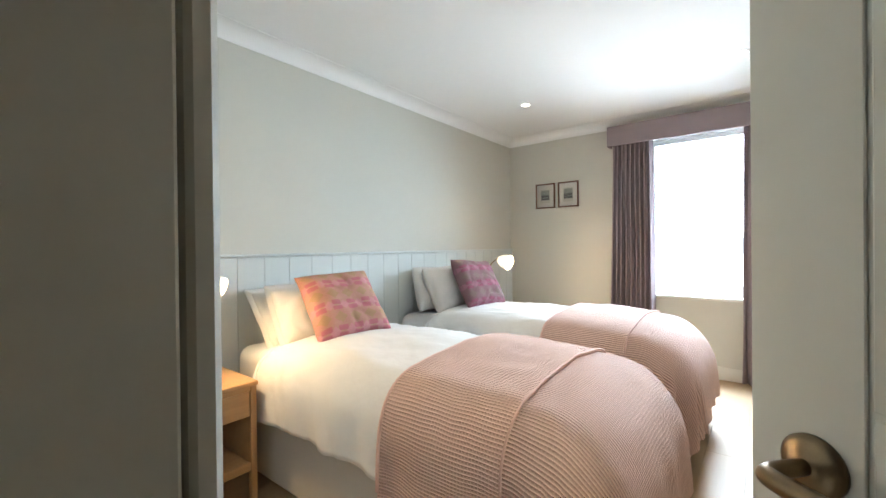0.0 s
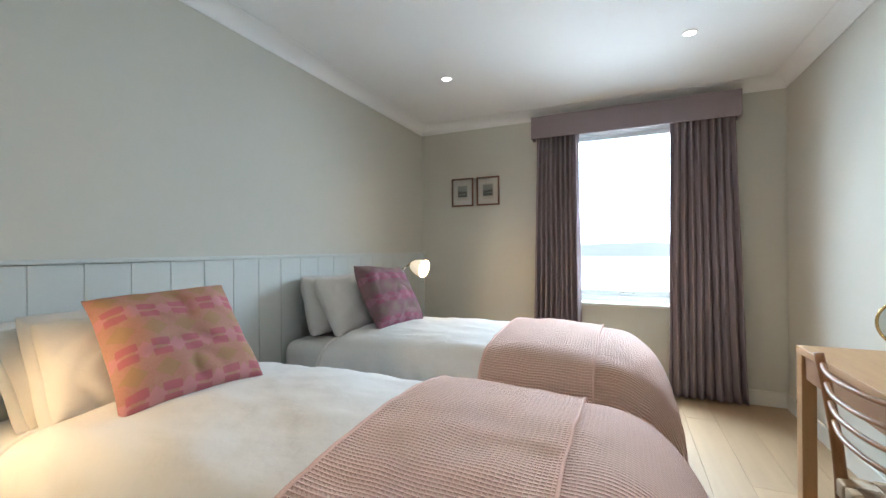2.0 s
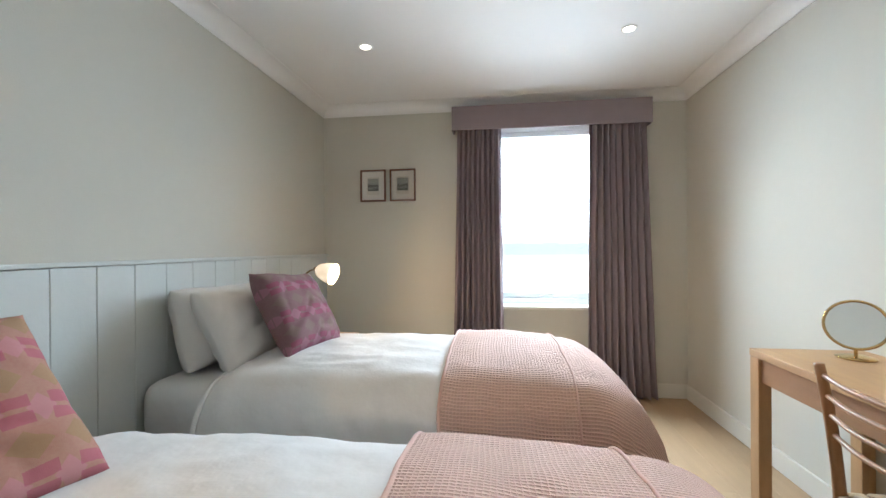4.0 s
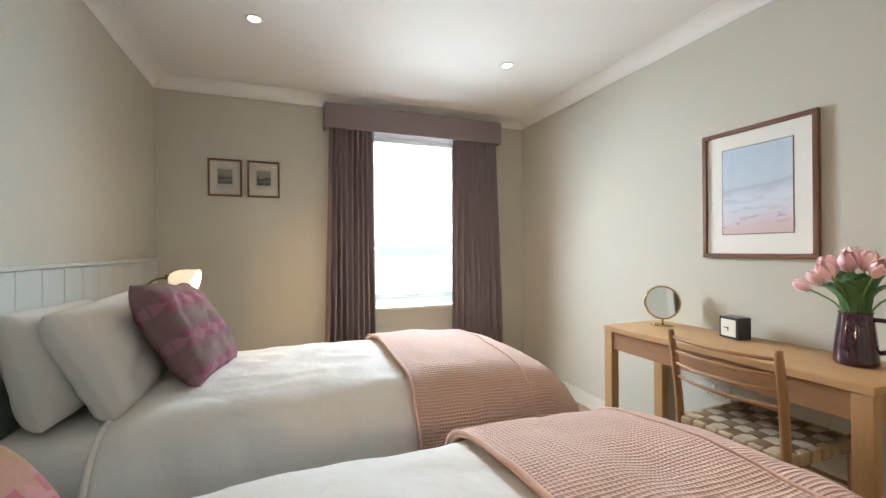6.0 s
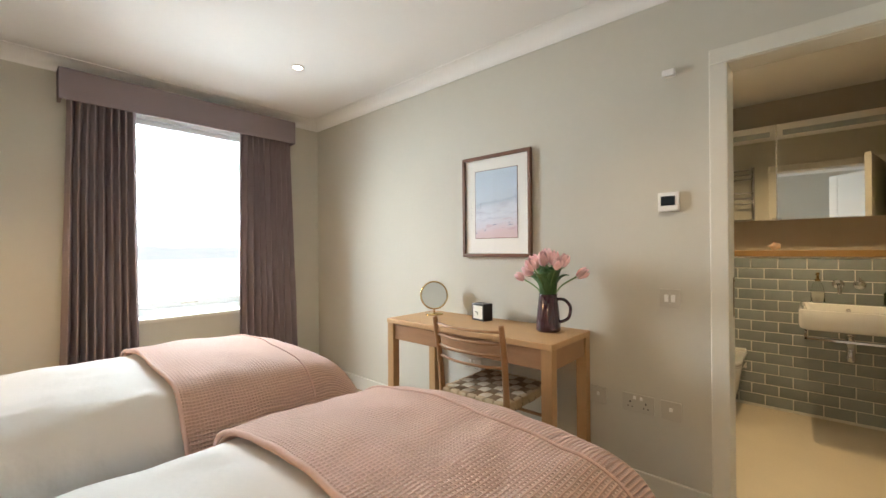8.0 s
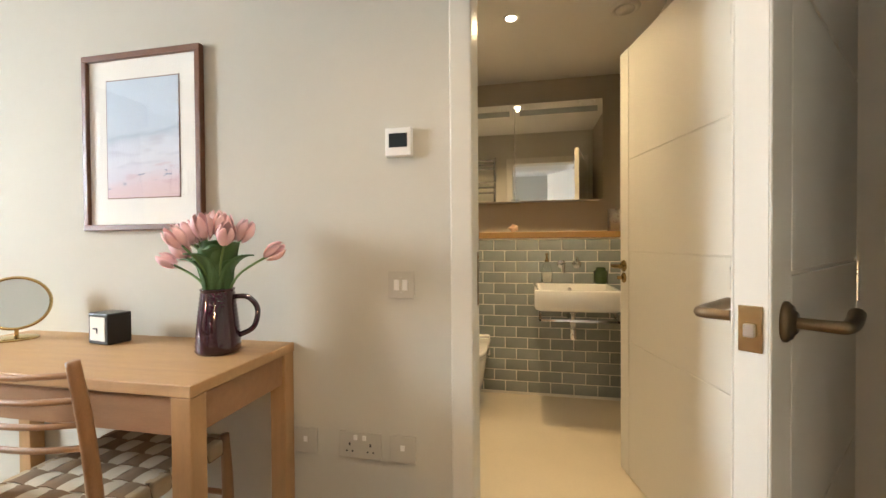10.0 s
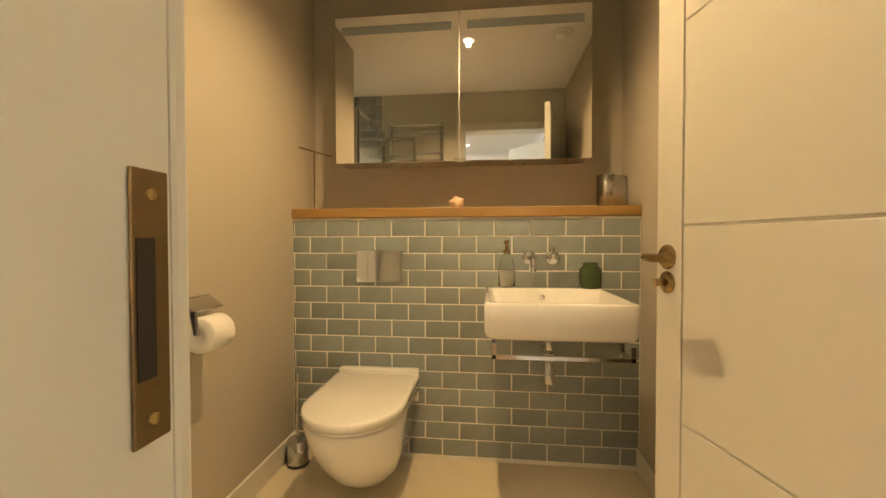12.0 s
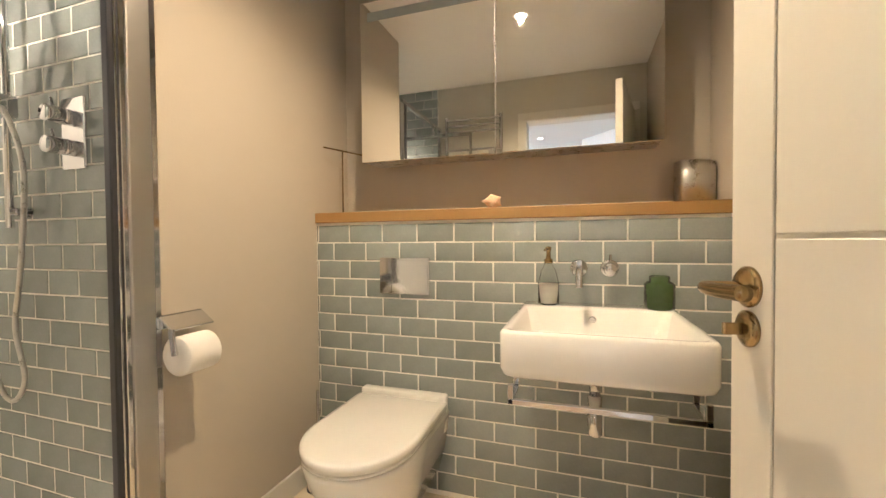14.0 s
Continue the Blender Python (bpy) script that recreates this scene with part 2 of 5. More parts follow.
def engraving(name, shift):
    """A small grey landscape print: pale sky, a hill line and a dark foreground."""
    m = material(name, (0.30, 0.30, 0.27), 0.9, vary=0.3, scale=40)
    nt = m.node_tree
    b = nt.nodes["Principled BSDF"]
    tc, sep = nt.nodes.new("ShaderNodeTexCoord"), nt.nodes.new("ShaderNodeSeparateXYZ")
    nt.links.new(tc.outputs["Object"], sep.inputs[0])
    mp = nt.nodes.new("ShaderNodeMapping")
    mp.inputs["Location"].default_value = (shift, 0, shift)
    mp.inputs["Scale"].default_value = (14, 1, 34)
    nt.links.new(tc.outputs["Object"], mp.inputs[0])
    n = nt.nodes.new("ShaderNodeTexNoise")
    n.inputs["Scale"].default_value, n.inputs["Detail"].default_value = 1.6, 8
    nt.links.new(mp.outputs[0], n.inputs[0])
    mr = nt.nodes.new("ShaderNodeMapRange")
    mr.inputs["From Min"].default_value, mr.inputs["From Max"].default_value = -0.045, 0.062
    nt.links.new(sep.outputs[2], mr.inputs[0])
    add = nt.nodes.new("ShaderNodeMath")
    add.operation = "MULTIPLY_ADD"
    add.inputs[1].default_value = 0.55
    nt.links.new(n.outputs[0], add.inputs[0])
    nt.links.new(mr.outputs[0], add.inputs[2])
    ramp = nt.nodes.new("ShaderNodeValToRGB")
    el = ramp.color_ramp.elements
    el[0].position, el[0].color = 0.32, (0.11, 0.11, 0.10, 1)
    el[1].position, el[1].color = 0.98, (0.36, 0.36, 0.32, 1)
    for p, g in ((0.46, 0.20), (0.56, 0.30), (0.62, 0.13), (0.74, 0.16), (0.80, 0.32)):
        el.new(p).color = (g, g, g * 0.92, 1)
    nt.links.new(add.outputs[0], ramp.inputs[0])
    nt.links.new(ramp.outputs[0], b.inputs["Base Color"])
    return m


M_PRINT1, M_PRINT2 = engraving("grey_engraving", 0.0), engraving("harbour_engraving", 3.7)
M_PLATEMARK = material("print_paper", (0.66, 0.62, 0.54), 0.9, vary=0.02)
M_SHADE = glow("lit_glass_shade", (1.0, 0.72, 0.42), SHADE_GLOW)
M_BULB = glow("lit_bulb", (1.0, 0.80, 0.55), 26.0)
M_SPOT = glow("downlight_bulb", (1.0, 0.86, 0.66), 16.0)
M_RADIO = material("blue_radio", (0.30, 0.40, 0.43), 0.45, vary=0.04, scale=30)
M_BLACK = material("black_lacquer", (0.015, 0.013, 0.013), 0.3)
M_JUG = material("aubergine_glaze", (0.035, 0.008, 0.018), 0.1, vary=0.2, scale=12, coat=0.5)
M_LEAF = material("tulip_leaf", (0.075, 0.165, 0.055), 0.5, vary=0.2, scale=20)
M_STEM = material("tulip_stem", (0.16, 0.28, 0.09), 0.5, vary=0.1)
M_PETAL = piece_tint(material("tulip_petal", (0.86, 0.62, 0.60), 0.6, vary=0.1, scale=30, second=(0.78, 0.42, 0.47)), 0.25)
M_WEBC = material("cream_webbing", (0.52, 0.44, 0.32), 0.9, vary=0.08, scale=60, bump=0.3, bump_scale=400)
M_WEBT = material("tan_webbing", (0.20, 0.125, 0.065), 0.9, vary=0.12, scale=60, bump=0.3, bump_scale=400)
M_WEBW = material("webbing_edge", (0.44, 0.33, 0.20), 0.9, vary=0.12, scale=60, bump=0.3, bump_scale=400)
M_PAPER = material("toilet_paper", (0.80, 0.78, 0.74), 0.95, vary=0.02, scale=50, bump=0.2, bump_scale=300)
M_SOAP = material("soap_liquid", (0.74, 0.72, 0.66), 0.3)
M_GREEN = material("green_glass_jar", (0.035, 0.065, 0.02), 0.12, vary=0.2, coat=0.4)
M_SHELL = material("shell", (0.66, 0.40, 0.22), 0.7, vary=0.3, scale=60, second=(0.74, 0.62, 0.50))
M_VINYL = material("window_frame_paint", (0.74, 0.78, 0.80), 0.4, vary=0.02)


def watercolour():
    """A soft coastal wash: blue sky over a hazy headland, pale sand with drifting strokes, pink foreground and small blue marks."""
    m = material("watercolour", (0.50, 0.52, 0.60), 0.9, vary=0.1, scale=5)
    nt = m.node_tree
    b = nt.nodes["Principled BSDF"]
    tc, sep = nt.nodes.new("ShaderNodeTexCoord"), nt.nodes.new("ShaderNodeSeparateXYZ")
    nt.links.new(tc.outputs["Object"], sep.inputs[0])

    def calc(op, x, y=None, z=None):
        n = nt.nodes.new("ShaderNodeMath")
        n.operation = op
        for i, v in enumerate((x, y, z)):
            if isinstance(v, (int, float)):
                n.inputs[i].default_value = v
            elif v is not None:
                nt.links.new(v, n.inputs[i])
        return n.outputs[0]

    def cloud(sx, sz, scale, detail, shift=0.0):
        mp, n = nt.nodes.new("ShaderNodeMapping"), nt.nodes.new("ShaderNodeTexNoise")
        mp.inputs["Scale"].default_value, mp.inputs["Location"].default_value = (sx, 1, sz), (shift, 0, shift)
        n.inputs["Scale"].default_value, n.inputs["Detail"].default_value = scale, detail
        nt.links.new(tc.outputs["Object"], mp.inputs[0])
        nt.links.new(mp.outputs[0], n.inputs[0])
        return n.outputs[0]

    height = calc("DIVIDE", calc("ADD", sep.outputs[2], 0.203), 0.429)
    tilted = calc("MULTIPLY_ADD", sep.outputs[0], -0.25, height)
    wavy = calc("MULTIPLY_ADD", cloud(1, 2.2, 9, 7), 0.16, calc("SUBTRACT", tilted, 0.08))
    ramp = nt.nodes.new("ShaderNodeValToRGB")
    el = ramp.color_ramp.elements
    el[0].position, el[0].color = 0.0, (0.60, 0.45, 0.45, 1)
    el[1].position, el[1].color = 1.0, (0.47, 0.55, 0.63, 1)
    for p, c in ((0.10, (0.62, 0.48, 0.50)), (0.20, (0.60, 0.58, 0.63)), (0.34, (0.61, 0.63, 0.68)), (0.47, (0.58, 0.61, 0.67)), (0.525, (0.40, 0.46, 0.54)), (0.56, (0.50, 0.56, 0.63)), (0.72, (0.50, 0.57, 0.65))):
        el.new(p).color = (*c, 1)
    nt.links.new(wavy, ramp.inputs[0])

    def wash(col, mask, tone):
        mix = nt.nodes.new("ShaderNodeMix")
        mix.data_type = "RGBA"
        nt.links.new(mask, mix.inputs[0])
        nt.links.new(col, mix.inputs[6])
        mix.inputs[7].default_value = (*tone, 1)
        return mix.outputs[2]

    def band(lo, hi):
        return calc("MULTIPLY", calc("GREATER_THAN", tilted, lo), calc("LESS_THAN", tilted, hi))

    def streaks(sx, sz, scale, cut, gain, shift):
        v = calc("MULTIPLY", calc("SUBTRACT", cloud(sx, sz, scale, 5, shift), cut), gain)
        return calc("MINIMUM", calc("MAXIMUM", v, 0.0), 1.0)

    col = wash(ramp.outputs[0], calc("MULTIPLY", calc("MULTIPLY", streaks(1, 3.5, 10, 0.50, 7, 2.0), band(0.22, 0.50)), 0.6), (0.42, 0.42, 0.50))
    col = wash(col, calc("MULTIPLY", calc("MULTIPLY", streaks(1, 4, 13, 0.54, 9, 5.0), band(0.08, 0.26)), 0.55), (0.52, 0.36, 0.40))
    col = wash(col, calc("MULTIPLY", calc("MULTIPLY", streaks(1, 3.2, 17, 0.57, 22, 9.0), band(0.11, 0.20)), 0.85), (0.16, 0.21, 0.30))
    nt.links.new(col, b.inputs["Base Color"])
    return m


M_WATER = watercolour()

# ---- shape helpers ----


def part(name, bm, mat, parent=None, label="", smooth=False):
    """Links a bmesh as one mesh object under a thing or a part."""
    me = bpy.data.meshes.new(name)
    bm.to_mesh(me)
    bm.free()
    for f in me.polygons:
        f.use_smooth = smooth
    me.materials.append(mat)
    ob = new(name, me)
    if parent:
        ob.parent = parent
        ob.matrix_parent_inverse = parent.matrix_world.inverted() if parent.parent is None else Matrix.Identity(4)
    if label:
        ob["label"] = label
    return ob


def thing(name, at=(0, 0, 0), turn=0, label="", category="", group="", kind=""):
    ob = new(name)
    ob.empty_display_size = 0.05
    ob.matrix_world = pose(*at, 0, 0, turn)
    bpy.context.view_layer.update()
    return tagged(ob, label, category, group, kind)


def child(name, bm, mat, parent, label="", smooth=False):
    """A part whose mesh is given in its thing's own coordinates."""
    ob = part(name, bm, mat, None, label, smooth)
    ob.parent = parent
    return ob


def box(x0, x1, y0, y1, z0, z1, bevel=0.0, seg=2, bm=None):
    own = bm is None
    b = bmesh.new()
    bmesh.ops.create_cube(b, size=1, matrix=Matrix.LocRotScale(((x0 + x1) / 2, (y0 + y1) / 2, (z0 + z1) / 2), None, (x1 - x0, y1 - y0, z1 - z0)))
    if bevel:
        bmesh.ops.bevel(b, geom=b.edges[:], offset=bevel, segments=seg, affect="EDGES", profile=0.5)
    if own:
        return b
    join(bm, b)
    return bm


def join(bm, other, m=None):
    if m is not None:
        other.transform(m)
    tmp = bpy.data.meshes.new("tmp")
    other.to_mesh(tmp)
    other.free()
    bm.from_mesh(tmp)
    bpy.data.meshes.remove(tmp)
    return bm


def rod(p, q, r, seg=12, r2=None, cap=True):
    p, q = Vector(p), Vector(q)
    d = q - p
    bm = bmesh.new()
    bmesh.ops.create_cone(bm, cap_ends=cap, segments=seg, radius1=r, radius2=r if r2 is None else r2, depth=d.length)
    bm.transform(Matrix.Translation((p + q) / 2) @ d.to_track_quat("Z", "Y").to_matrix().to_4x4())
    return bm


def tube(points, r, seg=10, steps=6):
    """A round bar along a smooth line through the points."""
    pts = [Vector(p) for p in points]
    line = []
    for i in range(len(pts) - 1):
        p0, p1, p2, p3 = pts[max(i - 1, 0)], pts[i], pts[i + 1], pts[min(i + 2, len(pts) - 1)]
        for k in range(steps):
            t = k / steps
            line.append(0.5 * ((2 * p1) + (p2 - p0) * t + (2 * p0 - 5 * p1 + 4 * p2 - p3) * t * t + (3 * p1 - p0 - 3 * p2 + p3) * t ** 3))
    line.append(pts[-1])
    bm = bmesh.new()
    rings, side = [], None
    for i, p in enumerate(line):
        d = (line[min(i + 1, len(line) - 1)] - line[max(i - 1, 0)]).normalized()
        if side is None:
            side = d.orthogonal().normalized()
        side = (side - d * side.dot(d)).normalized()
        up = d.cross(side)
        rr = r(i / (len(line) - 1)) if callable(r) else r
        rings.append([bm.verts.new(p + rr * (math.cos(a) * side + math.sin(a) * up)) for a in [2 * math.pi * k / seg for k in range(seg)]])
    for a, b in zip(rings, rings[1:]):
        for k in range(seg):
            bm.faces.new((a[k], a[(k + 1) % seg], b[(k + 1) % seg], b[k]))
    bm.faces.new(rings[0][::-1])
    bm.faces.new(rings[-1])
    return bm


def lathe(profile, seg=32, close=False):
    """A turned body from (radius, height) pairs."""
    bm = bmesh.new()
    rings = [[bm.verts.new((r * math.cos(2 * math.pi * k / seg), r * math.sin(2 * math.pi * k / seg), z)) for k in range(seg)] for r, z in profile]
    for a, b in zip(rings, rings[1:]):
        for k in range(seg):
            bm.faces.new((a[k], a[(k + 1) % seg], b[(k + 1) % seg], b[k]))
    if profile[0][0] > 1e-4:
        bm.faces.new(rings[0][::-1])
    if profile[-1][0] > 1e-4 and not close:
        bm.faces.new(rings[-1])
    bmesh.ops.remove_doubles(bm, verts=bm.verts[:], dist=1e-5)
    return bm


def moved(bm, m):
    bm.transform(m)
    return bm


def sheet(nu, nv, place, uv=None, thick=0.0):
    """A grid surface; place(i/nu, j/nv) gives its points."""
    bm = bmesh.new()
    lay = bm.loops.layers.uv.new("UVMap") if uv else None
    vs = [[bm.verts.new(place(i / nu, j / nv)) for j in range(nv + 1)] for i in range(nu + 1)]
    for i in range(nu):
        for j in range(nv):
            f = bm.faces.new((vs[i][j], vs[i + 1][j], vs[i + 1][j + 1], vs[i][j + 1]))
            if uv:
                for lp, (a, b) in zip(f.loops, ((i, j), (i + 1, j), (i + 1, j + 1), (i, j + 1))):
                    lp[lay].uv = uv(a / nu, b / nv)
    if thick:
        bm.normal_update()
        back = [[bm.verts.new(v.co - v.normal * thick) for v in row] for row in vs]
        for i in range(nu):
            for j in range(nv):
                bm.faces.new((back[i][j], back[i][j + 1], back[i + 1][j + 1], back[i + 1][j]))
        rim = [(i, 0) for i in range(nu)] + [(nu, j) for j in range(nv)] + [(i, nv) for i in range(nu, 0, -1)] + [(0, j) for j in range(nv, 0, -1)]
        for (i, j), (k, l) in zip(rim, rim[1:] + rim[:1]):
            bm.faces.new((vs[k][l], vs[i][j], back[i][j], back[k][l]))
    return bm

# ---- the rooms ----
# bedroom: x 0 (headboard wall) to 3.0 (desk wall), y 0 (window wall) to -4.23; bathroom beyond the desk wall
RX, RY, RH = 3.0, -4.23, 2.44
BX0, BX1, BY0, BY1, BH = 3.13, 5.0, -2.58, -4.185, 2.35
TILE_X = 4.745


def structure(name, bm, mat, label, category, smooth=False):
    return tagged(part(name, bm, mat, None, "", smooth), label, category, "", "structure")


# window wall with its opening
WX0, WX1, WZ0, WZ1 = 1.43, 2.42, 0.72, 2.26
bm = box(-0.12, WX0, 0, 0.24, 0, RH + 0.1)
box(WX1, BX0 + 0.1, 0, 0.24, 0, RH + 0.1, bm=bm)
box(WX0, WX1, 0, 0.24, 0, WZ0 - 0.03, bm=bm)
box(WX0, WX1, 0, 0.24, WZ1, RH + 0.1, bm=bm)
structure("wall_north", bm, M_WALL, "greige painted plaster wall round the bedroom window", "wall")
structure("wall_west", box(-0.12, 0, RY - 0.1, 0, 0, RH + 0.1), M_WALL, "greige painted plaster wall behind the beds", "wall")
DY0, DY1, DH = -3.305, -4.067, 2.0
bm = box(RX, BX0, DY0 + 0.03, 0, 0, RH + 0.1)
box(RX, BX0, RY - 0.1, DY1 - 0.03, 0, RH + 0.1, bm=bm)
box(RX, BX0, DY1 - 0.03, DY0 + 0.03, DH + 0.03, RH + 0.1, bm=bm)
structure("wall_east", bm, M_WALL, "greige painted wall with the bathroom doorway", "wall")
HX0, HX1 = 2.142, 2.905
bm = box(-0.12, HX0 - 0.03, RY - 0.1, RY, 0, RH + 0.1)
box(HX1 + 0.03, RX, RY - 0.1, RY, 0, RH + 0.1, bm=bm)
box(HX0 - 0.03, HX1 + 0.03, RY - 0.1, RY, DH + 0.03, RH + 0.1, bm=bm)
structure("wall_south", bm, M_WALL, "greige painted wall with the bedroom doorway", "wall")
structure("ceiling", box(0, RX, RY, 0, RH, RH + 0.1), M_CEIL, "white painted bedroom ceiling", "ceiling")
# hallway behind the bedroom door
bm = box(1.2, 1.3, -5.6, RY - 0.1, 0, RH)
box(3.4, 3.5, -5.6, RY - 0.1, 0, RH, bm=bm)
box(1.2, 3.5, -5.7, -5.6, 0, RH, bm=bm)
# unseen piece added to stop sky light leaking in beside the bathroom
box(3.13, 3.5, RY - 0.2, RY - 0.1, 0, RH, bm=bm)
structure("wall_hall", bm, M_WALL, "plain painted hallway walls with an unseen piece added against sky light", "wall")
structure("ceiling_hall", box(1.2, 3.5, -5.7, RY - 0.1, RH, RH + 0.1), M_CEIL, "white painted hallway ceiling", "ceiling")

# cove cornice round the bedroom ceiling
def cove(length, h=0.08, d=0.10):
    bm = bmesh.new()
    prof = [(0.0, -h), (0.006, -h)]
    prof += [(0.006 + (d - 0.012) * (1 - math.cos(a)), -h + 0.004 + (h - 0.008) * math.sin(a)) for a in [math.pi / 2 * k / 10 for k in range(11)]]
    prof += [(d, -0.004), (d, 0.0), (0.0, 0.0)]
    a = [bm.verts.new((0, p, q)) for p, q in prof]
    b = [bm.verts.new((length, p, q)) for p, q in prof]
    n = len(prof)
    for k in range(n):
        bm.faces.new((a[k], a[(k + 1) % n], b[(k + 1) % n], b[k]))
    bm.faces.new(a[::-1])
    bm.faces.new(b)
    bmesh.ops.recalc_face_normals(bm, faces=bm.faces[:])
    return bm


bm = moved(cove(RX), pose(RX, 0, RH - 0.001, 0, 0, 180))
join(bm, cove(-RY), pose(0.0005, 0, RH - 0.001, 0, 0, -90))
join(bm, cove(-RY), pose(RX - 0.0005, RY, RH - 0.001, 0, 0, 90))
join(bm, cove(RX), pose(0, RY + 0.0005, RH - 0.001, 0, 0, 0))
structure("cornice", bm, M_CEIL, "white coved plaster cornice round the ceiling", "cornice")

# skirting boards
def skirting(name, x0, x1, y0, y1, h):
    structure(name, box(x0, x1, y0, y1, 0.001, h, 0.004), M_TRIM, "off-white painted skirting board along the wall", "skirting")


skirting("baseboard_north", 0.03, RX - 0.016, -0.016, -0.001, 0.115)
skirting("baseboard_east", RX - 0.016, RX - 0.001, DY0 + 0.072, -0.001, 0.112)
skirting("baseboard_south", 0.03, HX0 - 0.075, RY + 0.001, RY + 0.016, 0.112)

# floor: pale oak boards with fine joints, laid along the room
structure("floor_base", box(-0.1, BX0, -5.7, 0.2, -0.06, -0.012), M_JOINT, "dark sub-floor under the boards", "floor")
floor = thing("floor", (0, 0, 0), 0, "pale oak plank floor of the bedroom", "floor", "", "structure")
PLANKS = []
rng = random.Random(4)
x, col = 0.0, 0
while x < RX + 0.06:
    w = min(0.19, BX0 - 0.07 - x)
    y = 0.0 - (col * 0.83) % 1.9
    ys = [0.0, y] if y < -0.2 else [0.0]
    while ys[-1] > -5.6:
        ys.append(max(ys[-1] - 1.9, -5.6))
    for a, b in zip(ys, ys[1:]):
        if a - b > 0.02:
            PLANKS.append((x, x + w - 0.0008, b + 0.0008, a))
    x, col = x + 0.19, col + 1

# half-height panelling of upright boards behind the beds
panelling = thing("wall_panelling", (0, 0, 0), 0, "pale grey painted tongue-and-groove panelling behind the beds", "panelling", "", "structure")
PANEL_TOP = 1.145
child("backing", box(0.0015, 0.008, RY + 0.003, -0.003, 0.002, PANEL_TOP - 0.002), M_PANEL, panelling)
child("top_rail", box(0.0015, 0.036, RY + 0.002, -0.002, PANEL_TOP, PANEL_TOP + 0.016, 0.003), M_PANEL, panelling, "thin projecting ledge along the panelling")
child("baseboard", box(0.020, 0.034, RY + 0.002, -0.002, 0.002, 0.11, 0.003), M_PANEL, panelling)

# window
window = thing("window_1", (0, 0, 0), 0, "tall white framed window in the bedroom wall", "window", "", "structure")
FY = 0.13
bm = box(WX0, WX0 + 0.06, FY, FY + 0.06, WZ0, WZ1, 0.006)
box(WX1 - 0.06, WX1, FY, FY + 0.06, WZ0, WZ1, 0.006, bm=bm)
box(WX0 + 0.06, WX1 - 0.06, FY, FY + 0.06, WZ0, WZ0 + 0.05, 0.006, bm=bm)
box(WX0 + 0.06, WX1 - 0.06, FY, FY + 0.06, WZ1 - 0.06, WZ1, 0.006, bm=bm)
child("window_frame", bm, M_VINYL, window)
bm = box(WX0 + 0.062, WX0 + 0.10, FY + 0.012, FY + 0.052, WZ0 + 0.052, WZ1 - 0.062, 0.005)
box(WX1 - 0.10, WX1 - 0.062, FY + 0.012, FY + 0.052, WZ0 + 0.052, WZ1 - 0.062, 0.005, bm=bm)
box(WX0 + 0.10, WX1 - 0.10, FY + 0.012, FY + 0.052, WZ0 + 0.052, WZ0 + 0.10, 0.005, bm=bm)
box(WX0 + 0.10, WX1 - 0.10, FY + 0.012, FY + 0.052, WZ1 - 0.10, WZ1 - 0.062, 0.005, bm=bm)
child("sash", bm, M_VINYL, window)
child("sash_handle", tube([(1.86, FY - 0.012, 0.795), (1.90, FY - 0.016, 0.80), (1.98, FY - 0.014, 0.80)], 0.006), M_STEEL, window, "small metal sash handle")
pane = child("pane", box(WX0 + 0.095, WX1 - 0.095, FY + 0.028, FY + 0.034, WZ0 + 0.095, WZ1 - 0.095), M_GLASS, window)
pane.visible_shadow = False
child("window_sill", box(WX0 - 0.03, WX1 + 0.03, -0.03, FY - 0.001, WZ0 - 0.028, WZ0 - 0.001, 0.006), M_TRIM, window, "white painted window board")

# the view: glowing water and a low far shore under a pale sky
# daylight on water and hills is put in as emission over near-black
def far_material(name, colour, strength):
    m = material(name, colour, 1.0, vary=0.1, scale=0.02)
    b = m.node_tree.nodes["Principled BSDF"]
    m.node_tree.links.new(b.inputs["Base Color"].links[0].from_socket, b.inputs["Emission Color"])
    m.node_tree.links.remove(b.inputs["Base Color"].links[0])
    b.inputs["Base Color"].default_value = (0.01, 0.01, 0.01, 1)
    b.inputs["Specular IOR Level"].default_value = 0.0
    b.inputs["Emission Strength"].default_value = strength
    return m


M_FARSKY = far_material("bright_sky", (0.96, 0.985, 1.0), 3.0)
M_FARSEA = far_material("glowing_water", (0.97, 0.985, 1.0), 2.4)
M_FARHILL = far_material("glowing_far_hills", (0.71, 0.765, 0.79), 1.36)
structure("backdrop", box(-400, 400, 300, 301, -20, 240), M_FARSKY, "pale overcast sky beyond the window", "sky")
structure("water", box(-400, 400, 6, 299, -4.2, -4.0), M_FARSEA, "open water below the window, daylight put in as glow", "water")


def shore(x):
    return 4.6 + 2.2 * noise.noise((x * 0.02, 3.1, 0)) + 1.1 * noise.noise((x * 0.07, 7.7, 0)) + 0.5 * noise.noise((x * 0.2, 1.7, 0))


bm = bmesh.new()
rows = []
for i in range(321):
    x = -160 + i * 1.25
    rows.append([bm.verts.new((x, 288 - 3 * k, z)) for k, z in ((2, -4.0), (1, shore(x) - 3.2), (0, shore(x)), (-2, -4.0))])
for a, b in zip(rows, rows[1:]):
    for k in range(3):
        bm.faces.new((a[k], b[k], b[k + 1], a[k + 1]))
structure("far_shore", bm, M_FARHILL, "low hills across the water, daylight put in as pale glow", "hills")


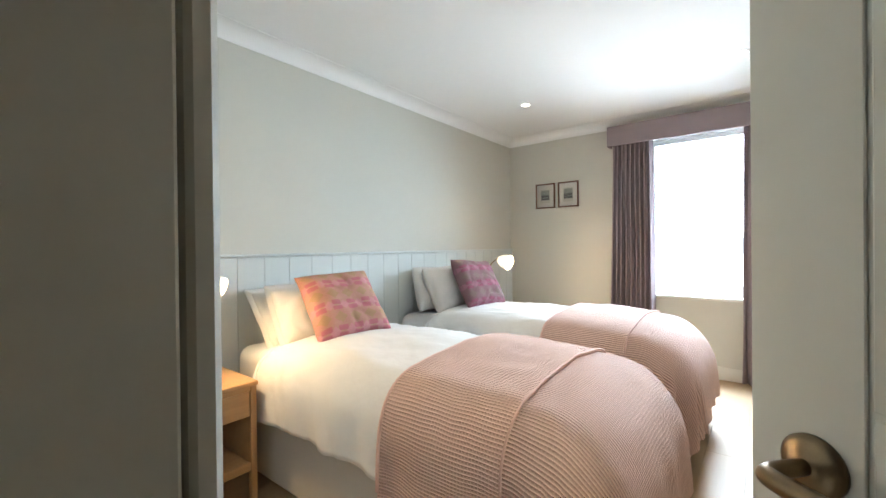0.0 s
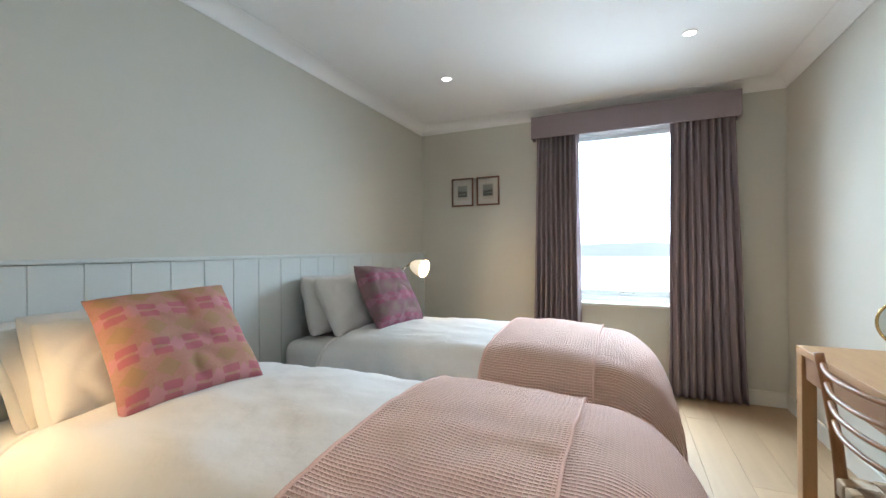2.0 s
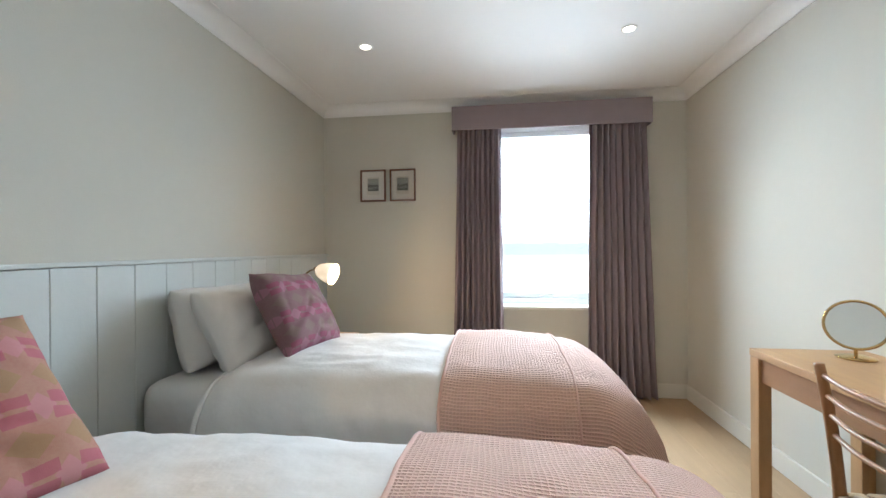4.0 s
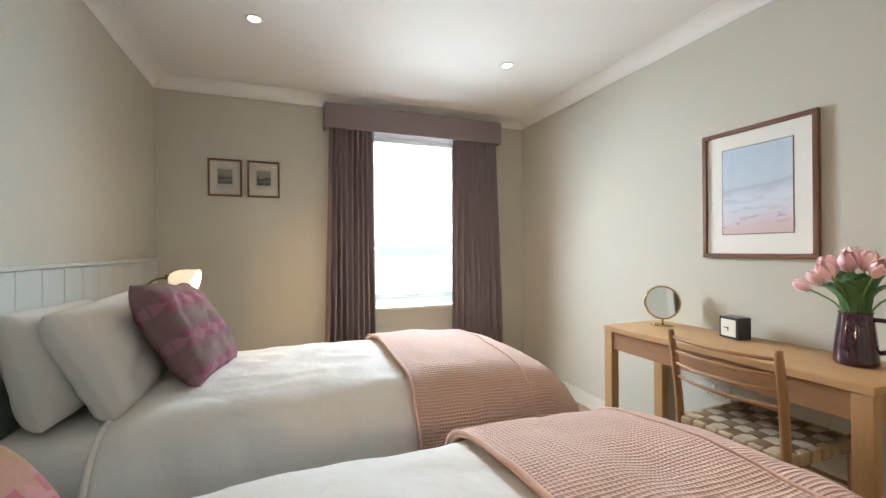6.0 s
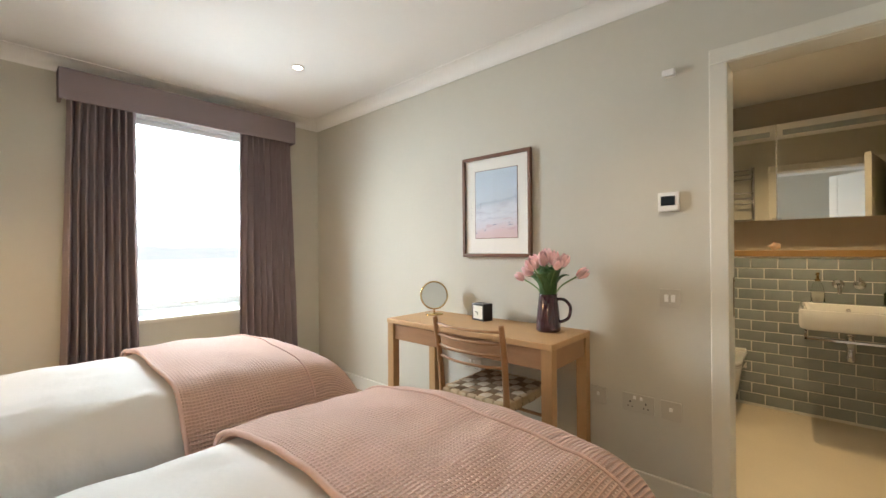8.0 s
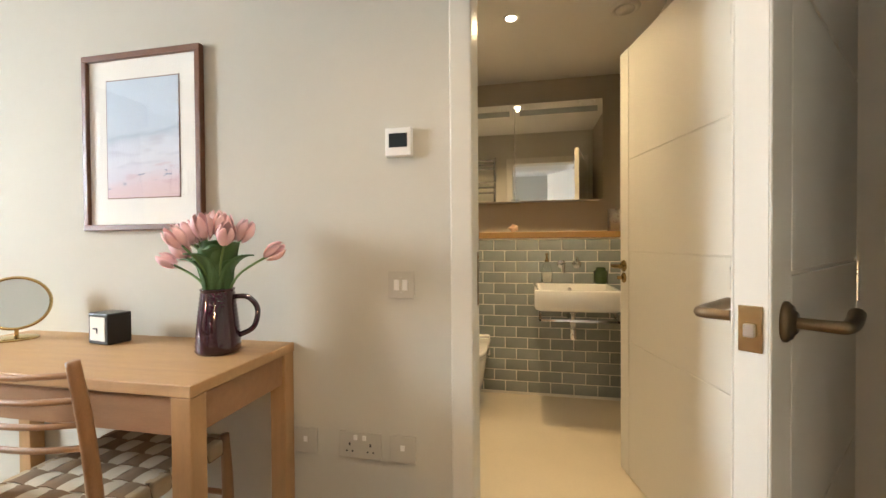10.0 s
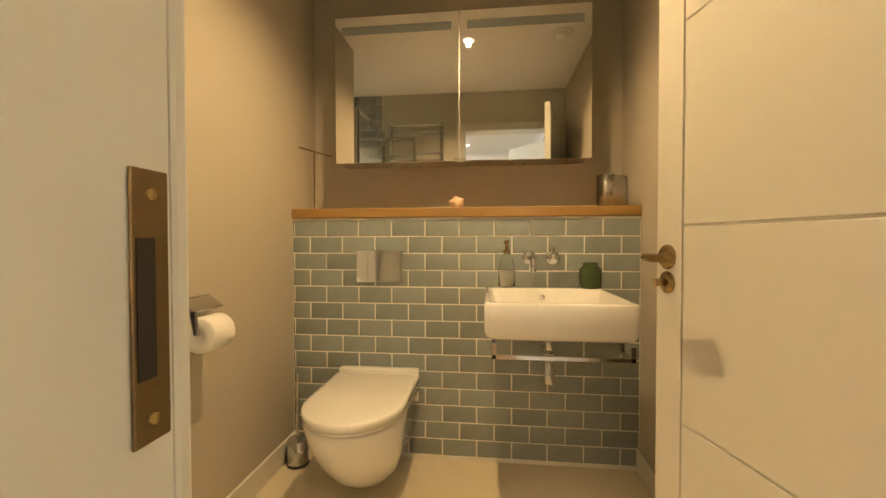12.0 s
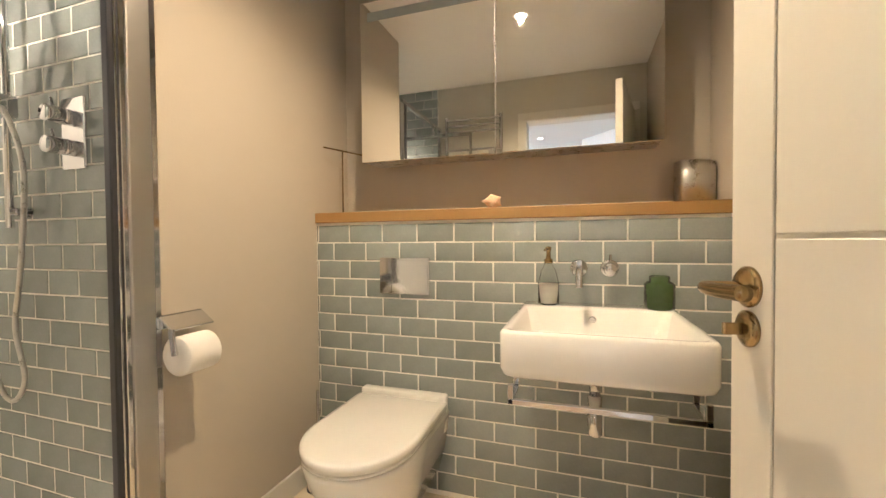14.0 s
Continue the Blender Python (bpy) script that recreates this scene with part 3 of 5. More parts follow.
# doorways: linings, architraves
def architrave(name, axis, plane, out, a0, a1, top, width=0.068, depth=0.018):
    """Three mitred boards round an opening on the wall face at plane; out: side it stands proud to."""
    th = thing(name, (0, 0, 0), 0, "off-white painted architrave round the doorway", "architrave", "", "structure")
    lo, hi = sorted((plane, plane + out * depth))
    for s, (p, q, z0, z1) in (("board", (a0 - width, a0, 0.001, top)), ("board", (a1, a1 + width, 0.001, top)), ("board", (a0 - width, a1 + width, top + 0.0005, top + width))):
        bm = box(p, q, lo, hi, z0, z1, 0.005) if axis == "x" else box(lo, hi, p, q, z0, z1, 0.005)
        child(s, bm, M_TRIM, th)
    return th


architrave("trim_bath_door", "y", RX - 0.0008, -1, DY1, DY0, DH)
architrave("trim_bath_inside", "y", BX0 + 0.0008, 1, DY1, DY0, DH)
architrave("trim_bedroom_door", "x", RY + 0.0008, 1, HX0, HX1, DH)
bm = box(RX + 0.0005, BX0 - 0.0005, DY0, DY0 + 0.029, 0.001, DH, 0.002)
box(RX + 0.0005, BX0 - 0.0005, DY1 - 0.029, DY1, 0.001, DH, 0.002, bm=bm)
box(RX + 0.0005, BX0 - 0.0005, DY1 - 0.029, DY0 + 0.029, DH + 0.0005, DH + 0.029, 0.002, bm=bm)
lining = structure("door_lining", bm, M_TRIM, "off-white painted lining of the bathroom doorway", "door frame")
strike = thing("strike_plate", (3.108, DY0 - 0.0005, 0.98), 0, "aged brass strike plate let into the door lining", "strike plate")
child("plate", box(-0.013, 0.016, -0.0025, 0.0, -0.088, 0.088, 0.001), M_BRONZE, strike)
child("keep", box(-0.010, 0.004, -0.0032, -0.001, -0.046, 0.044), M_BLACK, strike, "dark latch opening")
for z in (-0.073, 0.072):
    child("screw", moved(lathe([(0.0001, 0.0015), (0.004, 0.001), (0.0045, 0)], 12), pose(0.002, -0.0026, z, 90)), M_BRASS, strike)
bm = box(HX0 - 0.029, HX0, RY - 0.0995, RY - 0.0005, 0.001, DH, 0.002)
box(HX1, HX1 + 0.029, RY - 0.0995, RY - 0.0005, 0.001, DH, 0.002, bm=bm)
box(HX0 - 0.029, HX1 + 0.029, RY - 0.0995, RY - 0.0005, DH + 0.0005, DH + 0.029, 0.002, bm=bm)
structure("door_lining_bedroom", bm, M_TRIM, "off-white painted lining of the bedroom doorway", "door frame")


# doors: leaf with a stile and three grooved panels
def lever_handle(parent, x, z, y, out, to, mat, escutcheon=True, reach=0.125):
    """Lever on a round rose, on the face at y that looks to out (+1 or -1); to: the way that the lever points along x."""
    h = child("door_handle", moved(lathe([(0.0001, 0.014), (0.014, 0.014), (0.018, 0.009), (0.022, 0.0095), (0.025, 0.006), (0.0275, 0.004), (0.0275, 0.0)], 32), pose(x, y, z, -90 * out)), mat, parent, "turned metal lever handle", True)
    o = child("lever", tube([(x, y + out * 0.010, z), (x, y + out * 0.050, z), (x + to * 0.012, y + out * 0.060, z), (x + to * reach * 0.5, y + out * 0.060, z), (x + to * reach, y + out * 0.056, z + 0.002)], lambda t: 0.0075 + 0.0025 * t, 14), mat, h, "", True)
    if escutcheon:
        e = child("lock_rose", moved(lathe([(0.0001, 0.010), (0.012, 0.010), (0.018, 0.008), (0.0245, 0.004), (0.0245, 0.0)], 32), pose(x, y, z - 0.056, -90 * out)), mat, parent, "round lock rose with thumb turn", True)
        child("thumb_turn", moved(box(-0.004, 0.004, -0.008, 0.008, 0.0, 0.024, 0.002), pose(x, y + out * 0.009, z - 0.056, -90 * out)), mat, e)


def door(name, hinge, turn, width, thick, mat_handle, label, flip=1, lock=True, hz=0.985):
    """Leaf from its hinge along its own +x; its seen face looks to its own +y (flip 1) or -y (flip -1)."""
    d = thing(name, hinge, turn, label, "door", "", "structure")
    sw = 0.084 if lock else 0.098
    y0, y1 = (-thick, 0.0) if flip == 1 else (0.0, thick)
    child("leaf_core", box(0.002, width, y0 + 0.004, y1 - 0.004, 0.006, DH - 0.006), M_DOOR, d)
    for f in (y1 - 0.004, y0):
        child("stile", box(width - sw, width, f, f + 0.004, 0.006, DH - 0.006, 0.0012, 1), M_DOOR, d)
        zs = (0.006, 0.637, 1.052, 1.474, DH - 0.006)
        for a, b in zip(zs, zs[1:]):
            child("panel", box(0.002, width - sw - 0.0045, f, f + 0.004, a + 0.0025, b - 0.0025, 0.0016, 1), M_DOOR, d)
    for f, out in ((y1, 1), (y0, -1)):
        lever_handle(d, width - (0.040 if lock else 0.060), hz, f, out, -1, mat_handle, lock, 0.088 if lock else 0.125)
    ym = (y0 + y1) / 2
    lp = child("latch_plate", box(width - 0.0005, width + 0.0022, ym - 0.013, ym + 0.013, 0.955, 1.015, 0.001), M_BRASS, d, "brass latch plate")
    child("latch_bolt", box(width + 0.001, width + 0.011, ym - 0.006, ym + 0.006, 0.975, 0.992, 0.002), M_STEEL, lp)
    for z in (0.25, 1.0, 1.75):
        child("hinge", rod((-0.002, y1, z - 0.045), (-0.002, y1, z + 0.045), 0.006), M_STEEL, d)
    return d


LEAF = 0.738
door("door_1", (2.908, -4.236, 0), 180 - math.degrees(math.atan2(0.467, 0.565)), LEAF, 0.044, M_BRONZE, "half-open off-white grooved bedroom door with dark lever handle", 1, False, 0.990)
door("door_2", (3.118, -4.064, 0), 11.8, 0.757, 0.042, M_BRASS, "open cream bathroom door with brass lever handle", 1)

# ---- bathroom shell ----
structure("bath_floor", box(BX0 - 0.066, 5.2, -4.4, -1.5, -0.05, -0.001), M_STONE, "plain warm beige stone-effect bathroom floor", "floor")
structure("bath_ceiling", box(BX0, 5.2, -4.4, -1.5, BH, BH + 0.1), M_CEIL, "white bathroom ceiling", "ceiling")
structure("wall_bath_east", box(BX1, BX1 + 0.1, BY1 - 0.1, BY0 + 0.1, 0, BH), M_BATHWALL, "taupe painted wall above the bathroom shelf", "wall")
structure("wall_bath_south", box(BX0, BX1, BY1 - 0.1, BY1, 0, BH), M_BATHWALL, "cream painted bathroom side wall", "wall")
structure("wall_bath_north", box(4.012, BX1, BY0, -1.55, 0, BH), M_BATHWALL, "cream painted bathroom wall with the paper holder", "wall")
structure("wall_shower_back", box(BX0, 4.012, -1.6, -1.5, 0, BH), M_GROUT, "pale shower back wall", "wall")
structure("bath_west_lining", box(BX0 - 0.0005, BX0 + 0.004, -2.548, -1.6, 0, BH), M_GROUT, "pale grout bed behind the shower tiles", "wall")
structure("wall_half_height", box(TILE_X - 0.0090, BX1, BY1, BY0, 0, 1.1300), M_GROUT, "half-height boxed wall behind basin and toilet", "wall")
structure("bath_baseboard", box(4.06, TILE_X - 0.005, BY0 - 0.013, BY0 - 0.0005, 0.0, 0.10, 0.003), M_TRIM, "cream skirting board in the bathroom", "skirting")
structure("bath_baseboard_south", box(3.9, TILE_X - 0.005, BY1 + 0.0005, BY1 + 0.013, 0.0, 0.10, 0.003), M_TRIM, "cream skirting board in the bathroom", "skirting")


# ---- lights ----
def downlight(x, y, z, group):
    t = thing("ceiling_downlight", (x, y, z), 0, "small round recessed ceiling downlight, lit", "downlight", group)
    child("bezel", lathe([(0.030, -0.001), (0.033, -0.005), (0.040, -0.006), (0.044, -0.003), (0.044, 0.0)], 32, True), M_WHITE, t, "white bezel", True)
    child("bulb", lathe([(0.0001, -0.0035), (0.030, -0.0025), (0.030, -0.001)], 24), M_SPOT, t, "glowing bulb face")
    return t


for x, y in ((0.715, -1.02), (2.255, -1.01), (0.715, -3.20), (2.255, -3.20)):
    downlight(x, y, RH - 0.0005, "bedroom downlights")
    lamp("downlight_beam", "SPOT", look((x, y, RH - 0.03), (x, y, 0), 0), SPOT_POWER * (0.60 if y > -2 else 0.30 if x < 1 else 1.20), WARM, radius=0.03, cone=radians(110), blend=1.0)
BS = (4.07, -3.385)
downlight(*BS, BH - 0.0005, "bathroom downlights")
# unseen downlight, added with its own beam to brighten the shower
downlight(3.55, -2.05, BH - 0.0005, "bathroom downlights")
lamp("bath_beam", "SPOT", look((*BS, BH - 0.03), (BS[0], BS[1], 0)), BATH_POWER, (1.0, 0.74, 0.42), radius=0.010, cone=radians(148), blend=0.85)
lamp("added_shower_beam", "SPOT", look((3.55, -2.05, BH - 0.03), (3.55, -2.05, 0)), BATH_POWER * 0.75, (1.0, 0.80, 0.55), radius=0.025, cone=radians(110), blend=0.7)

# ---- beds ----
BED_LEN = 2.02


def drape(a, b, A0, A1, B, zt, r, crown, swell, fold, foot=0.30):
    """A cloth point (a along the bed, b across) laid over a padded bed: flat inside A0..A1 and |b| < B, rolled over the edges with radius r."""
    da, db = max(0.0, a - A1), max(0.0, abs(b) - B)
    d = math.hypot(da, db)
    px, py = min(a, A1), max(-B, min(B, b))
    top = zt + crown * (1 - (py / (B + r)) ** 2) + swell * math.sin(math.pi * max(0, min(1, (px - A0) / (A1 - A0 + r))))
    top += 0.006 * noise.noise((a * 3.1, b * 3.3, 1.7)) + 0.003 * noise.noise((a * 9, b * 9, 4.2))
    if d < 1e-6:
        return Vector((px, py, top))
    n = Vector((da / d, math.copysign(db / d, b)))
    r = r + (foot - r) * n.x * n.x
    q = r * math.pi / 2
    th = min(d / r, math.pi / 2)
    hor, ver = r * math.sin(th), r * (1 - math.cos(th)) + max(0.0, d - q)
    lower = max(0.0, d - q * 0.7)
    run = a * abs(n.y) + b * n.x
    hor += lower * 0.06 + fold * min(1, lower / 0.25) * (math.sin(run * 17 + 2.0 * math.sin(run * 5.3)) + 0.6 * noise.noise((run * 6, lower * 3, 9)))
    return Vector((px + n.x * hor, py + n.y * hor, max(top - ver, 0.02)))


def bed_set(yc, seed, cushion_mat, cushion_label, side):
    off = seed * 7.3
    bed = thing("single_bed", (0.045, yc, 0), 0, "single divan bed with a pale valanced base", "bed", "twin beds")
    child("divan_base", box(0.0, BED_LEN - 0.07, -0.44, 0.44, 0.012, 0.40, 0.02), M_VALANCE, bed, "pale grey cloth valance")
    child("mattress", box(-0.012, BED_LEN - 0.11, -0.445, 0.445, 0.402, 0.655, 0.07, 4), M_LINEN, bed, "mattress in a white fitted sheet", True)
    for x, y in ((0.1, -0.38), (0.1, 0.38), (BED_LEN - 0.1, -0.38), (BED_LEN - 0.1, 0.38)):
        child("leg", rod((x, y, 0), (x, y, 0.03), 0.02), M_BLACK, bed)
    A0, A1, B, R = 0.30, BED_LEN - 0.275, 0.325, 0.185
    a0, a1, bw = 0.30, A1 + 0.47 + 0.12, B + R * 1.57 + 0.16

    def surface(a, b):
        """The duvet's outer face at a along and b across, in the cloth's own measure."""
        p = drape(a, b, A0, A1, B, 0.668, R, 0.05, 0.018, 0.012)
        puff = 0.030 * min(1, max(0, a - a0) / 0.10) - 0.028
        dent = 0.010 * noise.noise((a * 4 + off, b * 4, 0.3)) + 0.006 * noise.noise((a * 10, b * 10 + off, 2.3)) + 0.030 * max(0, 0.16 - abs(noise.noise((a * 3.2 + b * 2.2 + off, b * 3.6 - a * 1.5, 5.1)))) * (0.15 if a > 1.2 else 1.0)
        hang = min(1.0, max(0.0, abs(b) - B - 0.08) / 0.15) * max(0.0, min(1.0, (1.3 - a) / 0.3))
        p.y -= math.copysign(0.016, b) * hang * max(0.0, 0.35 - abs(noise.noise((a * 7 + b * 2.5 + off, b * 1.2, 6.4)))) / 0.35
        return Vector((p.x, p.y, p.z + puff + dent))

    def over(a, b, lift):
        """A point lying that far above the duvet's face."""
        p, e = surface(a, b), 0.01
        n = (surface(a + e, b) - surface(a - e, b)).cross(surface(a, b + e) - surface(a, b - e))
        p = p + n.normalized() * lift if n.length > 1e-9 else p + Vector((0, 0, lift))
        return Vector((p.x, p.y, max(0.012, p.z)))

    def duvet_at(u, v):
        return over(a0 + (a1 - a0) * u, -bw + 2 * bw * v, 0.0)

    duvet = thing("duvet", (0.045, yc, 0.0), 0, "plump white cotton duvet spread over the single bed", "duvet", "duvets")
    child("cover", sheet(90, 80, duvet_at, thick=0.015), M_LINEN, duvet, "", True)
    child("piped_edge", tube([duvet_at(0.0, 0.01 + 0.98 * k / 60) for k in range(61)], 0.011, 8, 1), M_LINEN, duvet, "soft rolled head edge", True)
    # throw over the foot end, its head edge folded back
    t0, t1, tw = 1.255, A1 + 0.47 + 0.18, B + R * 1.57 + 0.235

    def throw_at(u, v):
        return over(t0 + (t1 - t0) * u, -tw + 2 * tw * v, 0.016)

    throw = thing("throw_blanket", (0.045, yc, 0.0), 0, "pink waffle-knit throw folded over the foot of the bed", "blanket", "throws")
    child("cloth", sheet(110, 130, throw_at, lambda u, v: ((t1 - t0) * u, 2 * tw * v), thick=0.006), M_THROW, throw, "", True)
    f1, fw = 1.735, tw - 0.03

    def fold_at(u, v):
        a, b = t0 - 0.004 + (f1 - t0) * u + 0.010 * noise.noise((v * 5, off, 0)), -fw + 2 * fw * v
        return over(a, b, 0.028 + 0.003 * noise.noise((a * 6, b * 6 + off, 3)))

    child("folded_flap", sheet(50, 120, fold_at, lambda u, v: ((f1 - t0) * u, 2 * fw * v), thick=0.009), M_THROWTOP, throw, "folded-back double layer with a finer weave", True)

    def edge_line(u, lift, n=70):
        return [fold_at(u, 0.02 + 0.96 * k / n) + Vector((0, 0, lift)) for k in range(n + 1)]

    child("hem", tube(edge_line(1.0, 0.002), 0.0045, 8, 1), M_HEM, throw, "stitched hem", True)
    child("hem", tube(edge_line(0.0, -0.004), 0.0075, 8, 1), M_HEM, throw, "thick folded edge", True)

    # pillows and cushion leaning on one another
    def pillow_mesh(w, h, t, seedp, flange=0.0, slump=0.0):
        """A filled case with rounded corners, seam creases and a belly that has sunk towards its lower edge."""
        def at(u, v):
            s, q = 2 * u - 1, 2 * v - 1
            corner = 1 - (0.045 if slump > 0.5 else -0.02) * (abs(s) * abs(q)) ** 4
            pin = (1 - 0.045 * (1 - abs(q) ** 2.0) * abs(s) ** 3) * corner
            pin2 = (1 - 0.05 * (1 - abs(s) ** 2.0) * abs(q) ** 3) * corner
            q2 = q + slump * 0.22 * (1 - q * q)
            return s * w / 2 * pin, q * h / 2 * pin2, max(0.0, (1 - abs(s) ** 3.4) * (1 - abs(q2) ** 3.4)) ** 0.46

        bm = bmesh.new()
        lay = bm.loops.layers.uv.new("UVMap")
        n = 48
        grids = []
        for side_s in (1, -1):
            g = []
            for i in range(n + 1):
                row = []
                for j in range(n + 1):
                    x, z, k = at(i / n, j / n)
                    s, q = 2 * i / n - 1, 2 * j / n - 1
                    rim = max(abs(s), abs(q))
                    wr = (0.016 * noise.noise((x * 4.5 + seedp, z * 5, side_s)) + 0.008 * noise.noise((x * 13 + seedp, z * 12, side_s * 2))) * (0.2 + k)
                    # creases running in from the seams, deeper low down where the filling bulges
                    crease = max(0.0, 0.30 - abs(noise.noise((x * 6 + seedp, z * 6 + 2.5 * abs(x), 3.0 + side_s)))) / 0.30
                    wr -= side_s * 0.011 * crease ** 2 * k * (1.0 + slump * max(0, -q))
                    wr -= side_s * 0.005 * (0.5 + 0.5 * math.sin(60 * (x if abs(q) > abs(s) else z) + 3 * seedp)) * max(0, rim - 0.72) / 0.28 * k
                    row.append(bm.verts.new((x, side_s * (t / 2 * k + 0.003) + wr, z + 0.006 * noise.noise((x * 5, seedp, z * 5)))))
                g.append(row)
            grids.append(g)
            for i in range(n):
                for j in range(n):
                    f = bm.faces.new((g[i][j], g[i + 1][j], g[i + 1][j + 1], g[i][j + 1]))
                    for lp, (a, b) in zip(f.loops, ((i, j), (i + 1, j), (i + 1, j + 1), (i, j + 1))):
                        lp[lay].uv = (a / n * w, b / n * h)
        A, B_ = grids
        ring = [(i, 0) for i in range(n)] + [(n, j) for j in range(n)] + [(i, n) for i in range(n, 0, -1)] + [(0, j) for j in range(n, 0, -1)]
        for (i, j), (k, l) in zip(ring, ring[1:] + ring[:1]):
            bm.faces.new((A[i][j], A[k][l], B_[k][l], B_[i][j]))
        if flange:
            # flat hem of the case, standing out past the filling
            outer = []
            for i, j in ring:
                c = (A[i][j].co + B_[i][j].co) / 2
                d = Vector((2 * i / n - 1, 0, 2 * j / n - 1))
                d = Vector((math.copysign(abs(d.x) ** 5, d.x), 0, math.copysign(abs(d.z) ** 5, d.z)))
                wav = 0.010 * noise.noise((c.x * 9 + seedp, c.z * 9, 8.0))
                outer.append(c + d * flange + Vector((0, wav, 0)))
            m = len(ring)
            inner = [(A[i][j].co + B_[i][j].co) / 2 - Vector((2 * i / n - 1, 0, 2 * j / n - 1)) * 0.012 for i, j in ring]
            for off_y, flip in ((0.0022, False), (-0.0022, True)):
                a = [bm.verts.new(p + Vector((0, off_y, 0))) for p in inner]
                b = [bm.verts.new(p + Vector((0, off_y * 0.7, 0))) for p in outer]
                for q in range(m):
                    f = (a[q], a[(q + 1) % m], b[(q + 1) % m], b[q])
                    bm.faces.new(f[::-1] if flip else f)
                if flip:
                    for q in range(m):
                        bm.faces.new((first[q], first[(q + 1) % m], b[(q + 1) % m], b[q]))
                first = b
        bmesh.ops.recalc_face_normals(bm, faces=bm.faces[:])
        return bm

    # each stands on its lower edge, its broad face towards the foot of the bed
    def set_pillow(name, size, x, y, z, lean, turn, mat, label, category, group, sp, roll=0.0, flange=0.0, slump=0.6):
        w, h, t = size
        p = thing(name, (x, yc + y, z), 0, label, category, group)
        # local: width along y, height up, thickness along x
        m = pose(0, 0, 0, 0, 0, turn) @ pose(0, 0, 0, 0, -lean, 0) @ pose(0, 0, h / 2, roll, 0, 0) @ pose(0, 0, 0, 0, 0, 90)
        child("case", moved(pillow_mesh(w, h, t, sp, flange, slump), m), mat, p, "", True)
        return p

    if yc < -2:
        set_pillow("pillow", (0.66, 0.36, 0.15), 0.235, -0.03, 0.650, 34, 5, M_PILLOW, "rumpled white pillow in a hemmed case, leaning on the panelled wall", "pillow", "pillows", 1.3 + off, 1, 0.030, 0.8)
        set_pillow("pillow", (0.64, 0.36, 0.15), 0.395, -0.02, 0.664, 36, -4, M_PILLOW, "soft white pillow in a hemmed case, leaning on another pillow", "pillow", "pillows", 5.1 + off, -2, 0.030, 0.8)
        set_pillow("scatter_cushion", (0.44, 0.44, 0.17), 0.600, side, 0.700, 41, -13, cushion_mat, cushion_label, "cushion", "cushions", 8.7 + off, 3, 0.0, 0.3)
    else:
        set_pillow("pillow", (0.66, 0.38, 0.19), 0.178, -0.02, 0.656, 15, 3, M_PILLOW, "plump white cotton pillow leaning on the panelled wall", "pillow", "pillows", 1.3 + off, -2, 0.0, 1.0)
        set_pillow("pillow", (0.66, 0.40, 0.19), 0.372, -0.01, 0.674, 27, -2, M_PILLOW, "plump white cotton pillow leaning on another pillow", "pillow", "pillows", 5.1 + off, 2, 0.0, 1.0)
        set_pillow("scatter_cushion", (0.44, 0.43, 0.18), 0.605, side, 0.702, 31, -6, cushion_mat, cushion_label, "cushion", "cushions", 8.7 + off, -4, 0.0, 0.3)
    return bed


bed_set(-2.80, 1, M_CUSHION1, "square wool cushion in ochre and pink on the bed", -0.055)
bed_set(-1.50, 2, M_CUSHION2, "square wool cushion in mauve and pink on the bed", 0.02)


# ---- bedside tables ----
def bedside_table(x0, y0, y1):
    w, d, h = y1 - y0, 0.43, 0.57
    t = thing("bedside_table", (x0, y0, 0), 0, "small oak bedside table with a drawer and open shelf", "bedside table", "bedside tables")
    child("top", box(0, d, 0, w, h - 0.022, h, 0.006, 3), M_OAK, t)
    for y in (0.004, w - 0.034):
        for x in (0.01, d - 0.045):
            child("leg", box(x, x + 0.035, y, y + 0.030, 0, h - 0.0225, 0.006), M_OAKV, t)
        child("side_panel", box(0.045, d - 0.045, y + 0.006, y + 0.024, 0.15, h - 0.023), M_OAK, t)
    child("back_panel", box(0.012, 0.024, 0.034, w - 0.034, 0.33, h - 0.023), M_OAK, t)
    child("rail", box(d - 0.042, d - 0.012, 0.034, w - 0.034, h - 0.046, h - 0.0225, 0.004), M_OAK, t)
    dr = child("drawer_front", box(d - 0.034, d - 0.016, 0.037, w - 0.037, h - 0.165, h - 0.049, 0.003), M_OAK, t)
    child("knob", moved(lathe([(0.0001, 0.026), (0.008, 0.025), (0.011, 0.020), (0.009, 0.013), (0.006, 0.006), (0.008, 0.0)], 20), pose(d - 0.016, w / 2, h - 0.105, 0, 90, 0)), M_OAK, dr, "turned oak knob", True)
    child("drawer_box", box(0.05, d - 0.035, 0.045, w - 0.045, h - 0.155, h - 0.06), M_OAKSHADE, t)
    child("shelf", box(0.012, d - 0.012, 0.034, w - 0.034, 0.165, 0.185, 0.004), M_OAK, t)
    child("shelf_rail", box(d - 0.040, d - 0.010, 0.034, w - 0.034, 0.150, 0.190, 0.006), M_OAK, t)
    return t


bedside_table(0.040, -3.855, -3.335)
bedside_table(0.040, -0.975, -0.455)


